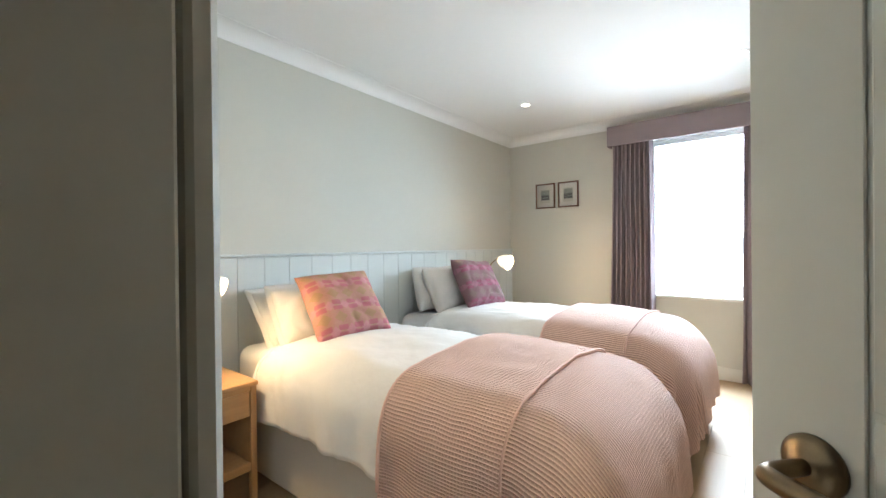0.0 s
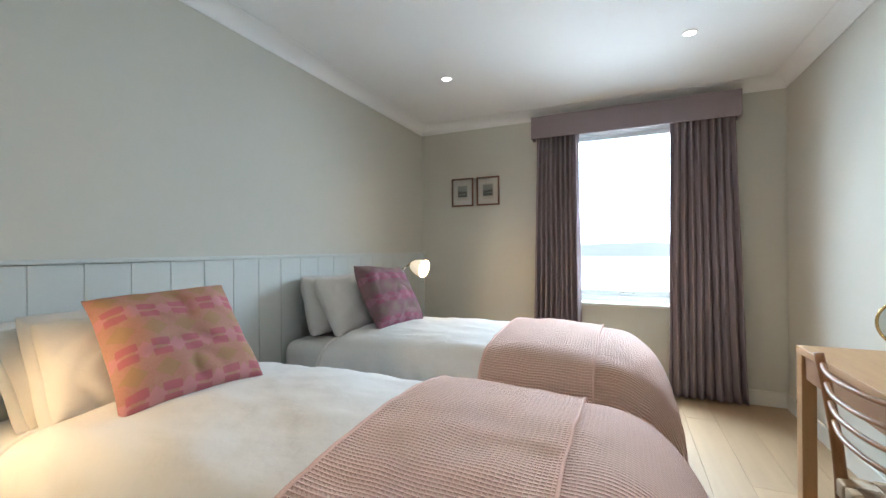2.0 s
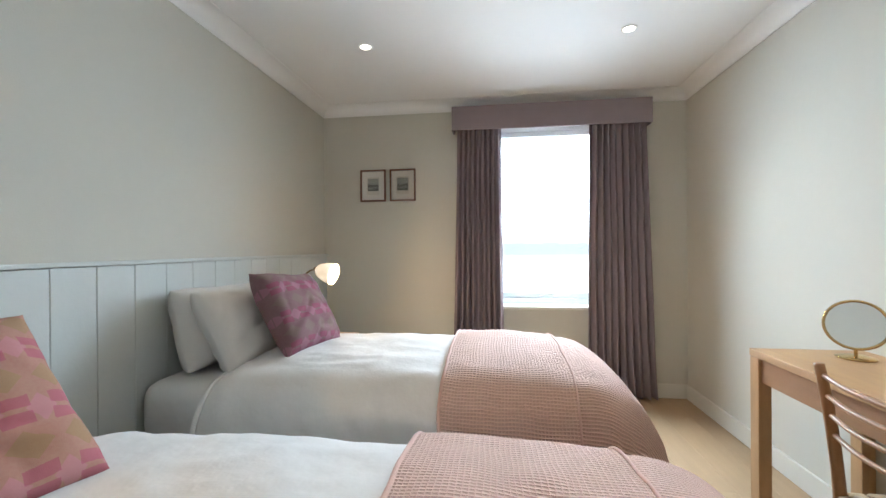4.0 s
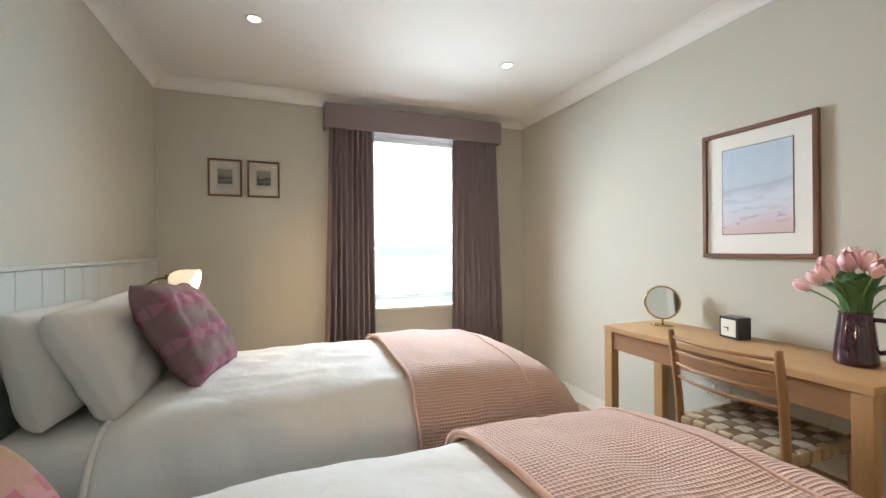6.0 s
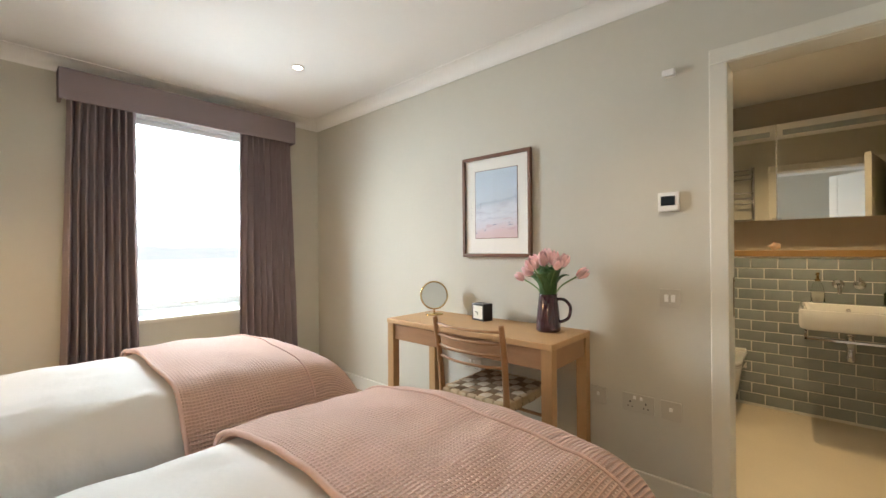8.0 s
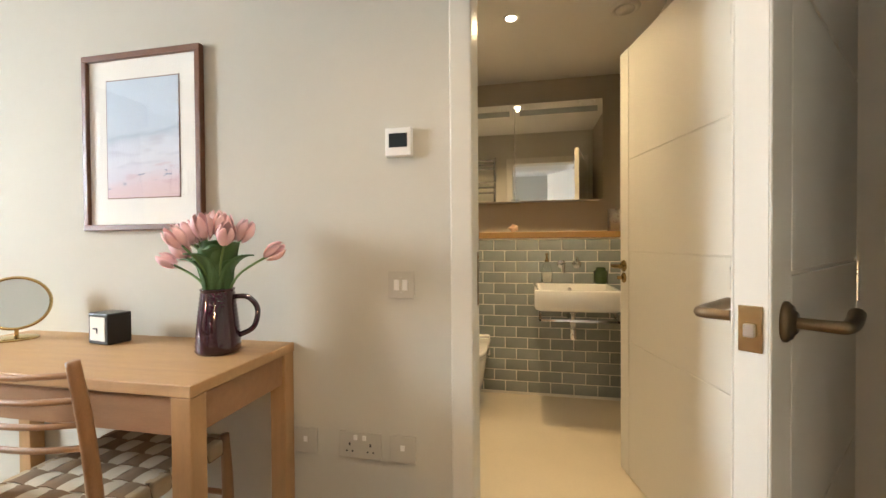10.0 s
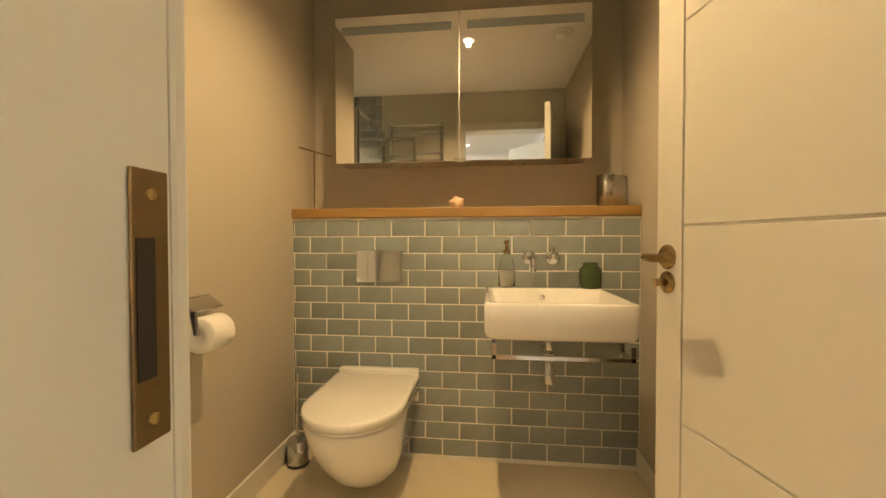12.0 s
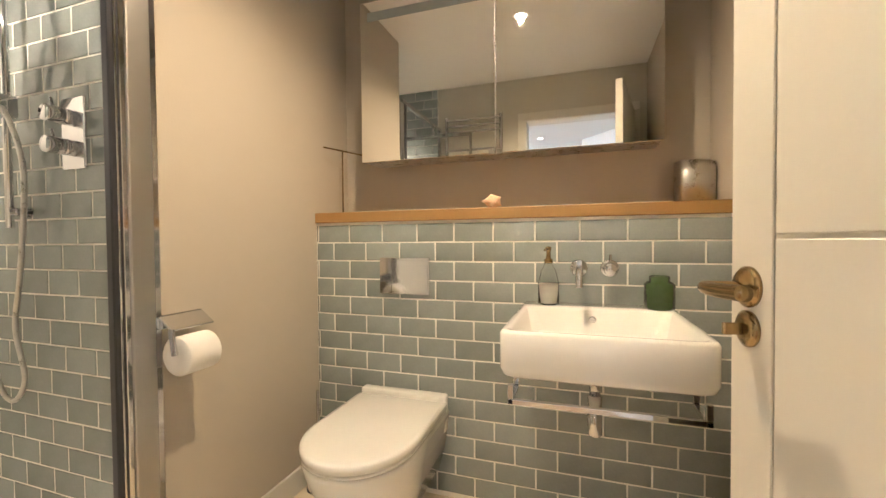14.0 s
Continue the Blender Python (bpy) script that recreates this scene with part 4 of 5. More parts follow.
# ---- bedside lamps ----
def bedside_lamp(base, bend, neck, aim):
    """Base on the table top; a bent stem; a glass shade from neck towards aim."""
    b = Vector(base)
    t = thing("table_lamp", base, 0, "lit brass gooseneck bedside lamp with an opal glass shade", "lamp", "bedside lamps")
    L = lambda p: tuple(Vector(p) - b)
    child("base", lathe([(0.0001, 0.016), (0.03, 0.014), (0.055, 0.010), (0.078, 0.006), (0.086, 0.003), (0.086, 0.0)], 40), M_BRASS, t, "round domed brass foot", True)
    child("knuckle", lathe([(0.010, 0.012), (0.017, 0.020), (0.021, 0.036), (0.018, 0.052), (0.009, 0.062), (0.0001, 0.063)], 24), M_BRONZE, t, "dark turned knuckle", True)
    n, a = Vector(neck), Vector(aim)
    top = Vector(bend) + Vector((0.05, 0.01, 0.075))
    child("stem", tube([L(b + Vector((0, 0, 0.05))), L(b.lerp(Vector(bend), 0.5) + Vector((0.004, 0, 0.02))), L(bend), L(top), L(n)], 0.0062, 12, 8), M_BRASS, t, "curved brass stem", True)
    d = (a - n).normalized()
    turn = d.to_track_quat("Z", "Y").to_matrix().to_4x4()
    place = Matrix.Translation(L(n)) @ turn
    child("socket", moved(lathe([(0.0001, -0.018), (0.014, -0.016), (0.019, 0.0), (0.021, 0.022), (0.0001, 0.024)], 24), place), M_BRONZE, t, "bronze lamp holder", True)
    outer = [(0.020, 0.005), (0.034, 0.016), (0.050, 0.040), (0.062, 0.075), (0.071, 0.115), (0.076, 0.140)]
    inner = [(r - 0.003, z) for r, z in outer[::-1]]
    sh = child("shade", moved(lathe(outer + inner, 40, True), place), M_SHADE, t, "glowing opal glass shade", True)
    child("bulb", moved(lathe([(0.0001, 0.098), (0.018, 0.092), (0.027, 0.073), (0.022, 0.050), (0.013, 0.026), (0.0001, 0.024)], 24), place), M_BULB, t, "lit bulb", True)
    p = n + d * 0.106
    lamp("lamp_glow", "POINT", Matrix.Translation(p), LAMP_POWER, (1.0, 0.60, 0.25), radius=0.03)


bedside_lamp((0.155, -3.560, 0.5705), (0.115, -3.632, 0.985), (0.308, -3.568, 1.064), (0.415, -3.478, 0.984))
bedside_lamp((0.165, -0.715, 0.5705), (0.110, -0.665, 0.965), (0.255, -0.735, 1.062), (0.42, -0.755, 1.020))

# radio on the bedside table
radio = thing("radio", (0.215, -3.785, 0.5705), -14, "small pale blue portable radio with a raised aerial", "radio")
child("body", box(-0.055, 0.055, -0.06, 0.06, 0.006, 0.165, 0.012, 3), M_RADIO, radio, "", True)
child("display", box(0.0545, 0.0565, -0.030, 0.045, 0.118, 0.145, 0.001), M_DARKSCREEN, radio, "dark display window")
child("speaker", moved(lathe([(0.0001, 0.002), (0.034, 0.0022), (0.037, 0.001), (0.037, 0.0)], 32), pose(0.055, 0.0, 0.062, 0, 90, 0)), material("speaker_cloth", (0.24, 0.31, 0.34), 0.9, bump=0.5, bump_scale=700), radio, "round speaker grille")
for y in (-0.03, 0.0, 0.03):
    child("knob", lathe([(0.011, 0.165), (0.011, 0.173), (0.0001, 0.174)], 20), M_STEEL, radio).location.y = y
child("aerial", rod((-0.03, -0.05, 0.163), (-0.07, -0.16, 0.34), 0.0026, 8), M_STEEL, radio, "slim metal aerial")
for x in (-0.04, 0.04):
    for y in (-0.045, 0.045):
        child("foot", rod((x, y, 0.0), (x, y, 0.008), 0.008), M_BLACK, radio)

# ---- curtains and pelmet ----
pelmet = thing("pelmet", (0, 0, 0), 0, "mauve fabric-covered box pelmet above the window", "pelmet")
PX0, PX1, PZ0, PZ1, PD = 1.148, 2.706, 2.166, 2.362, 0.125
bm = box(PX0, PX1, -PD, -PD + 0.018, PZ0, PZ1, 0.004)
child("front_board", bm, M_CURTAIN, pelmet)
child("end_board", box(PX0, PX0 + 0.018, -PD + 0.0185, -0.001, PZ0, PZ1, 0.003), M_CURTAIN, pelmet)
child("end_board", box(PX1 - 0.018, PX1, -PD + 0.0185, -0.001, PZ0, PZ1, 0.003), M_CURTAIN, pelmet)
child("top_board", box(PX0 + 0.0185, PX1 - 0.0185, -PD + 0.0185, -0.001, PZ1 - 0.018, PZ1 - 0.001), M_CURTAIN, pelmet)
child("curtain_track", box(PX0 + 0.04, PX1 - 0.04, -0.075, -0.055, PZ1 - 0.035, PZ1 - 0.019), M_WHITE, pelmet)


def curtain(xa_top, xb_top, xa, xb, seed, label):
    c = thing("curtain", ((xa + xb) / 2, -0.07, 0), 0, label, "curtain", "curtains")
    cx = (xa + xb) / 2
    folds = 9

    def at(u, v):
        z = 0.015 + (PZ1 - 0.04 - 0.015) * v
        k = v ** 0.8
        lo, hi = xa + (xa_top - xa) * k, xb + (xb_top - xb) * k
        w = u + 0.018 * math.sin(7 * u + seed)
        ph = 2 * math.pi * folds * (w + 0.025 * noise.noise((u * 4, v * 2, seed)))
        amp = (0.054 - 0.016 * v) * (0.72 + 0.55 * noise.noise((u * 6, seed, v * 1.5)))
        y = amp * (math.sin(ph) + 0.22 * math.sin(2 * ph + seed)) + 0.010 * noise.noise((u * 3, v * 3, seed))
        x = lo + (hi - lo) * w + 0.008 * math.sin(ph * 2)
        return (x - cx, y, z)

    child("cloth", sheet(150, 40, at, thick=0.003), M_CURTAIN, c, "", True)
    return c


curtain(1.185, 1.535, 1.120, 1.555, 1.0, "full-length mauve curtain drawn back in soft folds")
curtain(2.255, 2.672, 2.235, 2.750, 4.0, "full-length mauve curtain drawn back in soft folds, wider hem")


# ---- pictures ----
def picture(name, at, turn, w, h, fw, mat_w, art, inner, label, line=None):
    """Framed picture with its back at the wall; local x across, -y out of the wall, z up."""
    p = thing(name, at, turn, label, "picture", "small framed prints" if w < 0.3 else "")
    for q in ((-w / 2, w / 2, h / 2 - fw, h / 2), (-w / 2, w / 2, -h / 2, -h / 2 + fw), (-w / 2, -w / 2 + fw, -h / 2 + fw, h / 2 - fw), (w / 2 - fw, w / 2, -h / 2 + fw, h / 2 - fw)):
        child("frame_rail", box(q[0], q[1], -0.024, -0.001, q[2], q[3], 0.003), M_FRAMEWOOD, p)
    child("mount", box(-w / 2 + fw, w / 2 - fw, -0.010, -0.004, -h / 2 + fw, h / 2 - fw), M_MAT, p, "off-white mount")
    ix0, ix1, iz0, iz1 = inner
    if line:
        child("border_line", box(ix0 - 0.004, ix1 + 0.004, -0.0112, -0.0102, iz0 - 0.004, iz1 + 0.004), line, p, "thin red-brown line round the picture")
    child("print", box(ix0, ix1, -0.0125, -0.0114, iz0, iz1), art, p)
    g = child("glazing", box(-w / 2 + fw * 0.9, w / 2 - fw * 0.9, -0.0175, -0.0160, -h / 2 + fw * 0.9, h / 2 - fw * 0.9), M_GLASS, p)
    g.visible_shadow = False
    return p


for x, art, what in ((0.4475, M_PRINT1, "small grey landscape engraving in a thin dark wood frame"), (0.709, M_PRINT2, "small grey harbour engraving in a thin dark wood frame")):
    p = picture("framed_print", (x, 0, 1.749), 0, 0.226, 0.276, 0.014, 0, art, (-0.048, 0.048, -0.045, 0.062), what)
    child("plate_mark", box(-0.056, 0.056, -0.0113, -0.0102, -0.078, 0.073), M_PLATEMARK, p, "pale sheet round the print")
picture("framed_watercolour", (RX, -2.098, 1.478), -90, 0.515, 0.648, 0.022, 0, M_WATER, (-0.154, 0.160, -0.203, 0.226), "large coastal watercolour in a brown wooden frame", M_FRAMEWOOD)

# ---- desk ----
DX0, DX1, DY_N, DY_S, DZ = 2.565, 2.998, -1.545, -2.694, 0.768
desk = thing("desk", (DX0, DY_S, 0), 0, "plain oak console desk with shallow drawers", "desk")
dw, dl = DX1 - DX0, DY_N - DY_S
child("top", box(0, dw, 0, dl, DZ - 0.030, DZ, 0.003), M_OAK, desk)
for x in (0.002, dw - 0.052):
    for y in (0.002, dl - 0.058):
        child("leg", box(x, x + 0.050, y, y + 0.056, 0, DZ - 0.0305, 0.003), M_OAKV, desk)
# aprons and side rails take the oak with shade in its colour
child("apron", box(0.012, 0.030, 0.059, dl - 0.059, DZ - 0.128, DZ - 0.034, 0.002), M_OAKSHADE, desk, "drawer front, its shade put into a darker oak colour")
child("apron", box(dw - 0.030, dw - 0.012, 0.059, dl - 0.059, DZ - 0.128, DZ - 0.034, 0.002), M_OAKSHADE, desk)
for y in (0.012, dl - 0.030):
    child("side_rail", box(0.053, dw - 0.053, y, y + 0.018, DZ - 0.128, DZ - 0.034, 0.002), M_OAKSHADE, desk)

# chair pushed under the desk
chair = thing("desk_chair", (2.50, -2.275, 0), 0, "slim light wood ladder-back chair with a woven webbing seat", "chair")
SZ, SW, SD = 0.455, 0.205, 0.43
for s in (-1, 1):
    child("back_post", tube([(0.0, s * 0.20, 0), (0.012, s * 0.205, 0.25), (0.015, s * 0.207, 0.45), (-0.005, s * 0.21, 0.66), (-0.035, s * 0.213, 0.845)], lambda t: 0.0165 - 0.003 * abs(2 * t - 1) ** 2, 12, 8), M_CHAIR, chair, "", True)
    child("front_leg", tube([(SD, s * 0.205, 0.0), (SD, s * 0.21, 0.24), (SD - 0.005, s * 0.205, 0.47)], lambda t: 0.013 + 0.005 * math.sin(math.pi * t), 12), M_CHAIR, chair, "", True)
    child("side_stretcher", rod((0.01, s * 0.204, 0.20), (SD, s * 0.208, 0.20), 0.009), M_CHAIR, chair)
for z in (0.812, 0.752, 0.694, 0.636):
    x = -0.030 + (0.83 - z) * 0.15
    child("back_slat", tube([(x, -0.208, z), (x - 0.028, -0.10, z - 0.004), (x - 0.036, 0, z - 0.005), (x - 0.028, 0.10, z - 0.004), (x, 0.208, z)], 0.0075, 10), M_CHAIR, chair, "curved wooden rung", True)
child("stretcher", rod((SD, -0.205, 0.27), (SD, 0.205, 0.27), 0.009), M_CHAIR, chair)
child("stretcher", rod((0.01, -0.202, 0.16), (0.01, 0.202, 0.16), 0.009), M_CHAIR, chair)
for y in (-SW + 0.01, SW - 0.01):
    child("seat_rail", rod((0.015, y, SZ - 0.012), (SD - 0.005, y, SZ - 0.012), 0.013), M_CHAIR, chair)
for x in (0.015, SD - 0.01):
    child("seat_rail", rod((x, -SW, SZ - 0.012), (x, SW, SZ - 0.012), 0.013), M_CHAIR, chair)
NA, NB = 7, 6
for i in range(NA):
    y = -SW + 0.012 + (2 * SW - 0.024) * (i + 0.5) / NA
    w = (2 * SW - 0.024) / NA * 0.94

    def strip(u, v, y=y, w=w, i=i):
        x = -0.003 + (SD + 0.010) * u
        k = (x - 0.015) / (SD - 0.025) * NB
        z = SZ + 0.004 + 0.0035 * math.sin(math.pi * k + math.pi * i)
        z -= 0.045 * max(0, abs(u - 0.5) - 0.475) / 0.025
        return (x, y + w * (v - 0.5), z)

    child("webbing_strip", sheet(64, 1, strip, thick=0.002), M_WEBC, chair)
for j in range(NB):
    x = 0.020 + (SD - 0.04) * (j + 0.5) / NB
    w = (SD - 0.04) / NB * 0.94

    def strip(u, v, x=x, w=w, j=j):
        y = -SW - 0.006 + (2 * SW + 0.012) * u
        k = (y + SW - 0.012) / (2 * SW - 0.024) * NA
        z = SZ + 0.004 - 0.0035 * math.sin(math.pi * (j + 0.5) ) * math.cos(math.pi * (k - 0.5))
        z -= 0.045 * max(0, abs(u - 0.5) - 0.475) / 0.025
        return (x + w * (v - 0.5), y, z)

    child("webbing_strip", sheet(64, 1, strip, thick=0.002), M_WEBT, chair)
    for s_ in (-1, 1):
        child("webbing_wrap", box(x - w / 2, x + w / 2, s_ * (SW - 0.010) - 0.020, s_ * (SW - 0.010) + 0.020, SZ - 0.044, SZ + 0.007, 0.009, 2), M_WEBW, chair)
for i in range(NA):
    y = -SW + 0.012 + (2 * SW - 0.024) * (i + 0.5) / NA
    w = (2 * SW - 0.024) / NA * 0.95
    for x in (0.015, SD - 0.010):
        child("webbing_wrap", box(x - 0.020, x + 0.020, y - w / 2, y + w / 2, SZ - 0.044, SZ + 0.008, 0.009, 2), M_WEBW, chair)

# things on the desk
vanity = thing("table_mirror", (2.865, -1.680, DZ + 0.0005), -34, "round brass vanity mirror on a small foot", "mirror")
child("foot", lathe([(0.0001, 0.014), (0.02, 0.012), (0.048, 0.008), (0.060, 0.004), (0.060, 0.0)], 36), M_GOLD, vanity, "", True)
child("stem", tube([(0, 0, 0.008), (0, 0, 0.02), (0, 0.0, 0.040)], 0.006), M_GOLD, vanity, "", True)
tilt = pose(0, 0, 0.128, 82, 0, 0)
child("ring", moved(lathe([(0.086, -0.006), (0.092, -0.008), (0.096, -0.004), (0.096, 0.004), (0.092, 0.008), (0.086, 0.006), (0.086, -0.006)], 56, True), tilt), M_GOLD, vanity, "polished brass rim", True)
child("glass", moved(lathe([(0.0001, 0.003), (0.087, 0.003), (0.087, -0.003), (0.0001, -0.003)], 56), tilt), M_MIRROR, vanity, "round mirror glass")

clock = thing("desk_clock", (2.885, -2.065, DZ + 0.0005), -100, "small black cube clock with a pale dial", "clock")
child("case", box(-0.052, 0.052, -0.035, 0.040, 0.0, 0.104, 0.004), M_BLACK, clock)
dial = child("dial", box(-0.040, 0.040, -0.0368, -0.0352, 0.012, 0.092, 0.0006), M_DIAL, clock, "pale square dial")
child("hand", box(-0.022, 0.002, -0.0384, -0.0372, 0.050, 0.055), M_BLACK, dial)
child("hand", box(-0.002, 0.002, -0.0384, -0.0372, 0.036, 0.056), M_BLACK, dial)

jug = thing("jug", (2.845, -2.530, DZ + 0.0005), 0, "dark aubergine glazed ribbed jug holding tulips", "jug")
prof = [(0.0001, 0.002), (0.058, 0.0), (0.062, 0.006)]
for k in range(14):
    z = 0.010 + 0.172 * k / 13
    r = 0.063 - 0.016 * (k / 13) ** 1.4
    prof += [(r + 0.0022, z), (r - 0.0008, z + 0.0066)]
prof += [(0.048, 0.190), (0.050, 0.196), (0.047, 0.197), (0.043, 0.188), (0.043, 0.150), (0.0001, 0.149)]
child("body", lathe(prof, 40), M_JUG, jug, "", True)
child("handle", tube([(0.03, -0.036, 0.168), (0.045, -0.072, 0.165), (0.052, -0.100, 0.128), (0.044, -0.092, 0.072), (0.030, -0.052, 0.048)], 0.0085, 12), M_JUG, jug, "looped glazed handle", True)

rng = random.Random(11)
tulips = thing("tulip_bunch", (2.845, -2.530, DZ + 0.150), 0, "bunch of pale pink tulips with green leaves in the jug", "flowers")
def tulip(dx, dy, dz, size):
    p0, p1, p2 = Vector((dx * 0.12, dy * 0.12, 0.0)), Vector((dx * 0.42, dy * 0.42, dz * 0.60)), Vector((dx, dy, dz))
    child("stem", tube([p0, p1, p2], 0.0036, 8, 7), M_STEM, tulips, "", True)
    d = (p2 - p1).normalized()
    turn = Matrix.Translation(p2) @ d.to_track_quat("Z", "Y").to_matrix().to_4x4()
    head = None
    for k in range(6):
        ang, inn = 60 * k + rng.uniform(-8, 8), 0.86 if k % 2 else 1.0

        def petal(u, v, inn=inn):
            a = (v - 0.5) * 1.25 * math.sin(math.pi * min(0.98, 0.12 + 0.80 * u)) ** 0.8
            r = inn * size * (0.20 + 0.98 * math.sin(math.pi * (0.10 + 0.70 * u))) * 0.68
            return (r * math.cos(a), r * math.sin(a), size * (-0.10 + 2.0 * u - 0.12 * abs(v - 0.5)))

        o = child("petal", moved(sheet(7, 6, petal, thick=0.0012), turn @ pose(0, 0, 0, 0, 0, ang)), M_PETAL, tulips, "", True)


for dx, dy, dz, s in ((-0.02, 0.10, 0.178, 0.026), (-0.05, 0.045, 0.235, 0.028), (0.0, 0.075, 0.245, 0.026), (-0.06, -0.01, 0.255, 0.029), (0.02, 0.015, 0.275, 0.028), (-0.03, -0.045, 0.260, 0.028), (-0.07, -0.09, 0.235, 0.026), (0.02, -0.075, 0.245, 0.027), (0.03, -0.17, 0.180, 0.025), (-0.11, 0.03, 0.225, 0.026), (-0.03, 0.145, 0.150, 0.022)):
    tulip(dx * 0.92, dy * 0.90, dz * 0.80, s * 1.28)
for k in range(17):
    ang = 2 * math.pi * k / 17 + rng.uniform(-0.2, 0.2)
    out, hh, w = rng.uniform(0.05, 0.115), rng.uniform(0.16, 0.225), rng.uniform(0.034, 0.046)
    if math.cos(ang) > 0.6:
        out *= 0.7

    def leaf(u, v, ang=ang, out=out, hh=hh, w=w):
        r = 0.012 + out * u ** 1.6
        z = hh * math.sin(u * math.pi * 0.52) - 0.03
        s = (v - 0.5) * 2 * w * math.sin(math.pi * min(0.97, 0.15 + 0.85 * u)) ** 0.7
        r -= 0.25 * abs(s)
        return (r * math.cos(ang) - s * math.sin(ang), r * math.sin(ang) + s * math.cos(ang), z + 0.3 * abs(s))

    child("leaf", sheet(12, 4, leaf, thick=0.0012), M_LEAF, tulips, "", True)


# ---- small fittings on the desk wall ----
def plate(name, y, z, w, h, label, category, mat=None):
    t = thing(name, (RX, y, z), 0, label, category)
    child("plate", box(-0.0075, -0.0005, -w / 2, w / 2, -h / 2, h / 2, 0.002), mat or M_PLATE, t)
    return t


sw = plate("light_switch", -3.0745, 0.967, 0.0865, 0.0865, "cream double rocker light switch on the wall", "light switch")
for y in (0.014, -0.014):
    child("rocker", box(-0.0125, -0.0070, y - 0.0085, y + 0.0085, -0.017, 0.017, 0.0018), M_WHITE, sw, "white rocker")
for z in (0.024, -0.024):
    child("screw", moved(lathe([(0.0001, 0.001), (0.003, 0.0)], 10), pose(-0.0075, 0, z, 0, -90, 0)), M_STEEL, sw)
th = plate("thermostat", -3.0735, 1.4175, 0.087, 0.090, "white square wall thermostat with a dark display", "thermostat", M_WHITE)
child("housing", box(-0.022, -0.0080, -0.043, 0.043, -0.0445, 0.0445, 0.004), M_WHITE, th)
child("display", box(-0.0232, -0.0218, -0.030, 0.030, -0.018, 0.026, 0.0006), M_DARKSCREEN, th, "dark display")
pir = plate("wall_sensor", -3.078, 2.015, 0.055, 0.035, "small white sensor box high on the wall", "sensor", M_WHITE)
child("housing", box(-0.026, -0.0080, -0.026, 0.026, -0.016, 0.016, 0.004), M_WHITE, pir)
for y, w in ((-2.735, 0.0865), (-2.93, 0.147), (-3.075, 0.0865), (-1.90, 0.147)):
    so = plate("wall_socket", y, 0.44, w, 0.0865, "cream double power socket on the wall" if w > 0.1 else "cream single socket plate on the wall", "socket")
    for s in ((-0.036, 0.036) if w > 0.1 else (0.0,)):
        if w > 0.1:
            for a, b, c, e in ((-0.003, 0.003, 0.006, 0.016), (-0.013, -0.007, -0.014, -0.009), (0.007, 0.013, -0.014, -0.009)):
                child("pin_hole", box(-0.0082, -0.0070, s + a, s + b, c - 0.008, e - 0.008), M_BLACK, so)
            child("rocker", box(-0.0115, -0.0070, s * 0.42 - 0.006, s * 0.42 + 0.006, 0.018, 0.034, 0.001), M_WHITE, so)
        else:
            child("outlet", box(-0.0095, -0.0070, -0.007, 0.007, -0.004, 0.014, 0.001), M_WHITE, so)
smoke = thing("smoke_detector", (1.55, -3.30, RH - 0.0005), 0, "white round smoke detector on the ceiling", "smoke detector")
child("base", lathe([(0.0001, -0.034), (0.030, -0.034), (0.044, -0.026), (0.050, -0.010), (0.050, 0.0)], 36), M_WHITE, smoke, "", True)

# ---- bathroom things ----
shelf = tagged(part("oak_shelf", box(TILE_X - 0.022, BX1 - 0.001, BY1 + 0.001, BY0 - 0.001, 1.1305, 1.175, 0.003), M_SHELF), "long solid oak shelf on the half-height tiled wall", "shelf")
SHZ = 1.1755

cab = thing("mirror_cabinet", (4.83, -3.380, 1.406), 0, "wide mirrored bathroom cabinet with two doors", "bathroom cabinet")
CW, CH = 0.617, 0.717
child("carcass", box(0.020, BX1 - 4.83 - 0.001, -CW + 0.004, CW - 0.004, 0.004, CH - 0.002), M_STEEL, cab, "grey metal cabinet body")
for s, (a, b) in enumerate(((-CW, -0.0025), (0.0025, CW))):
    d = child("cabinet_door", box(0.0, 0.018, a, b, 0.0, CH, 0.0012, 1), M_MIRROR, cab, "mirror-faced door")
    child("light_strip", box(-0.0012, 0.0, a + 0.035, b - 0.035, CH - 0.088, CH - 0.048), M_FROST, d, "frosted light strip")
    child("door_pull", box(-0.004, 0.012, (a if a > 0 else b - 0.026), (a + 0.026 if a > 0 else b), -0.006, 0.016, 0.001), M_CHROME, d, "small chrome pull")

stand = thing("jewellery_stand", (4.885, -2.625, SHZ), 0, "slim brass T-bar jewellery stand on the shelf", "jewellery stand")
child("foot", lathe([(0.0001, 0.007), (0.04, 0.005), (0.045, 0.0)], 32), M_BRASS, stand, "", True)
child("stem", rod((0, 0, 0.004), (0, 0, 0.30), 0.0035), M_BRASS, stand)
child("bar", rod((-0.125, 0.018, 0.300), (0.09, -0.055, 0.300), 0.0035), M_BRASS, stand)

shell = thing("shell", (4.82, -3.37, SHZ), 20, "small spiky orange-and-cream sea shell on the shelf", "shell")
bm = bmesh.new()
bmesh.ops.create_icosphere(bm, subdivisions=3, radius=0.024)
for v in bm.verts:
    a = math.atan2(v.co.z, v.co.y)
    k = 1 + 0.45 * max(0, math.cos(a * 5)) ** 3 + 0.25 * noise.noise(v.co * 60)
    v.co = Vector((v.co.x * 0.7, v.co.y * k * 1.25, v.co.z * k))
low = min(v.co.z for v in bm.verts)
bm.transform(pose(0, 0, -low))
child("body", bm, M_SHELL, shell, "", True)

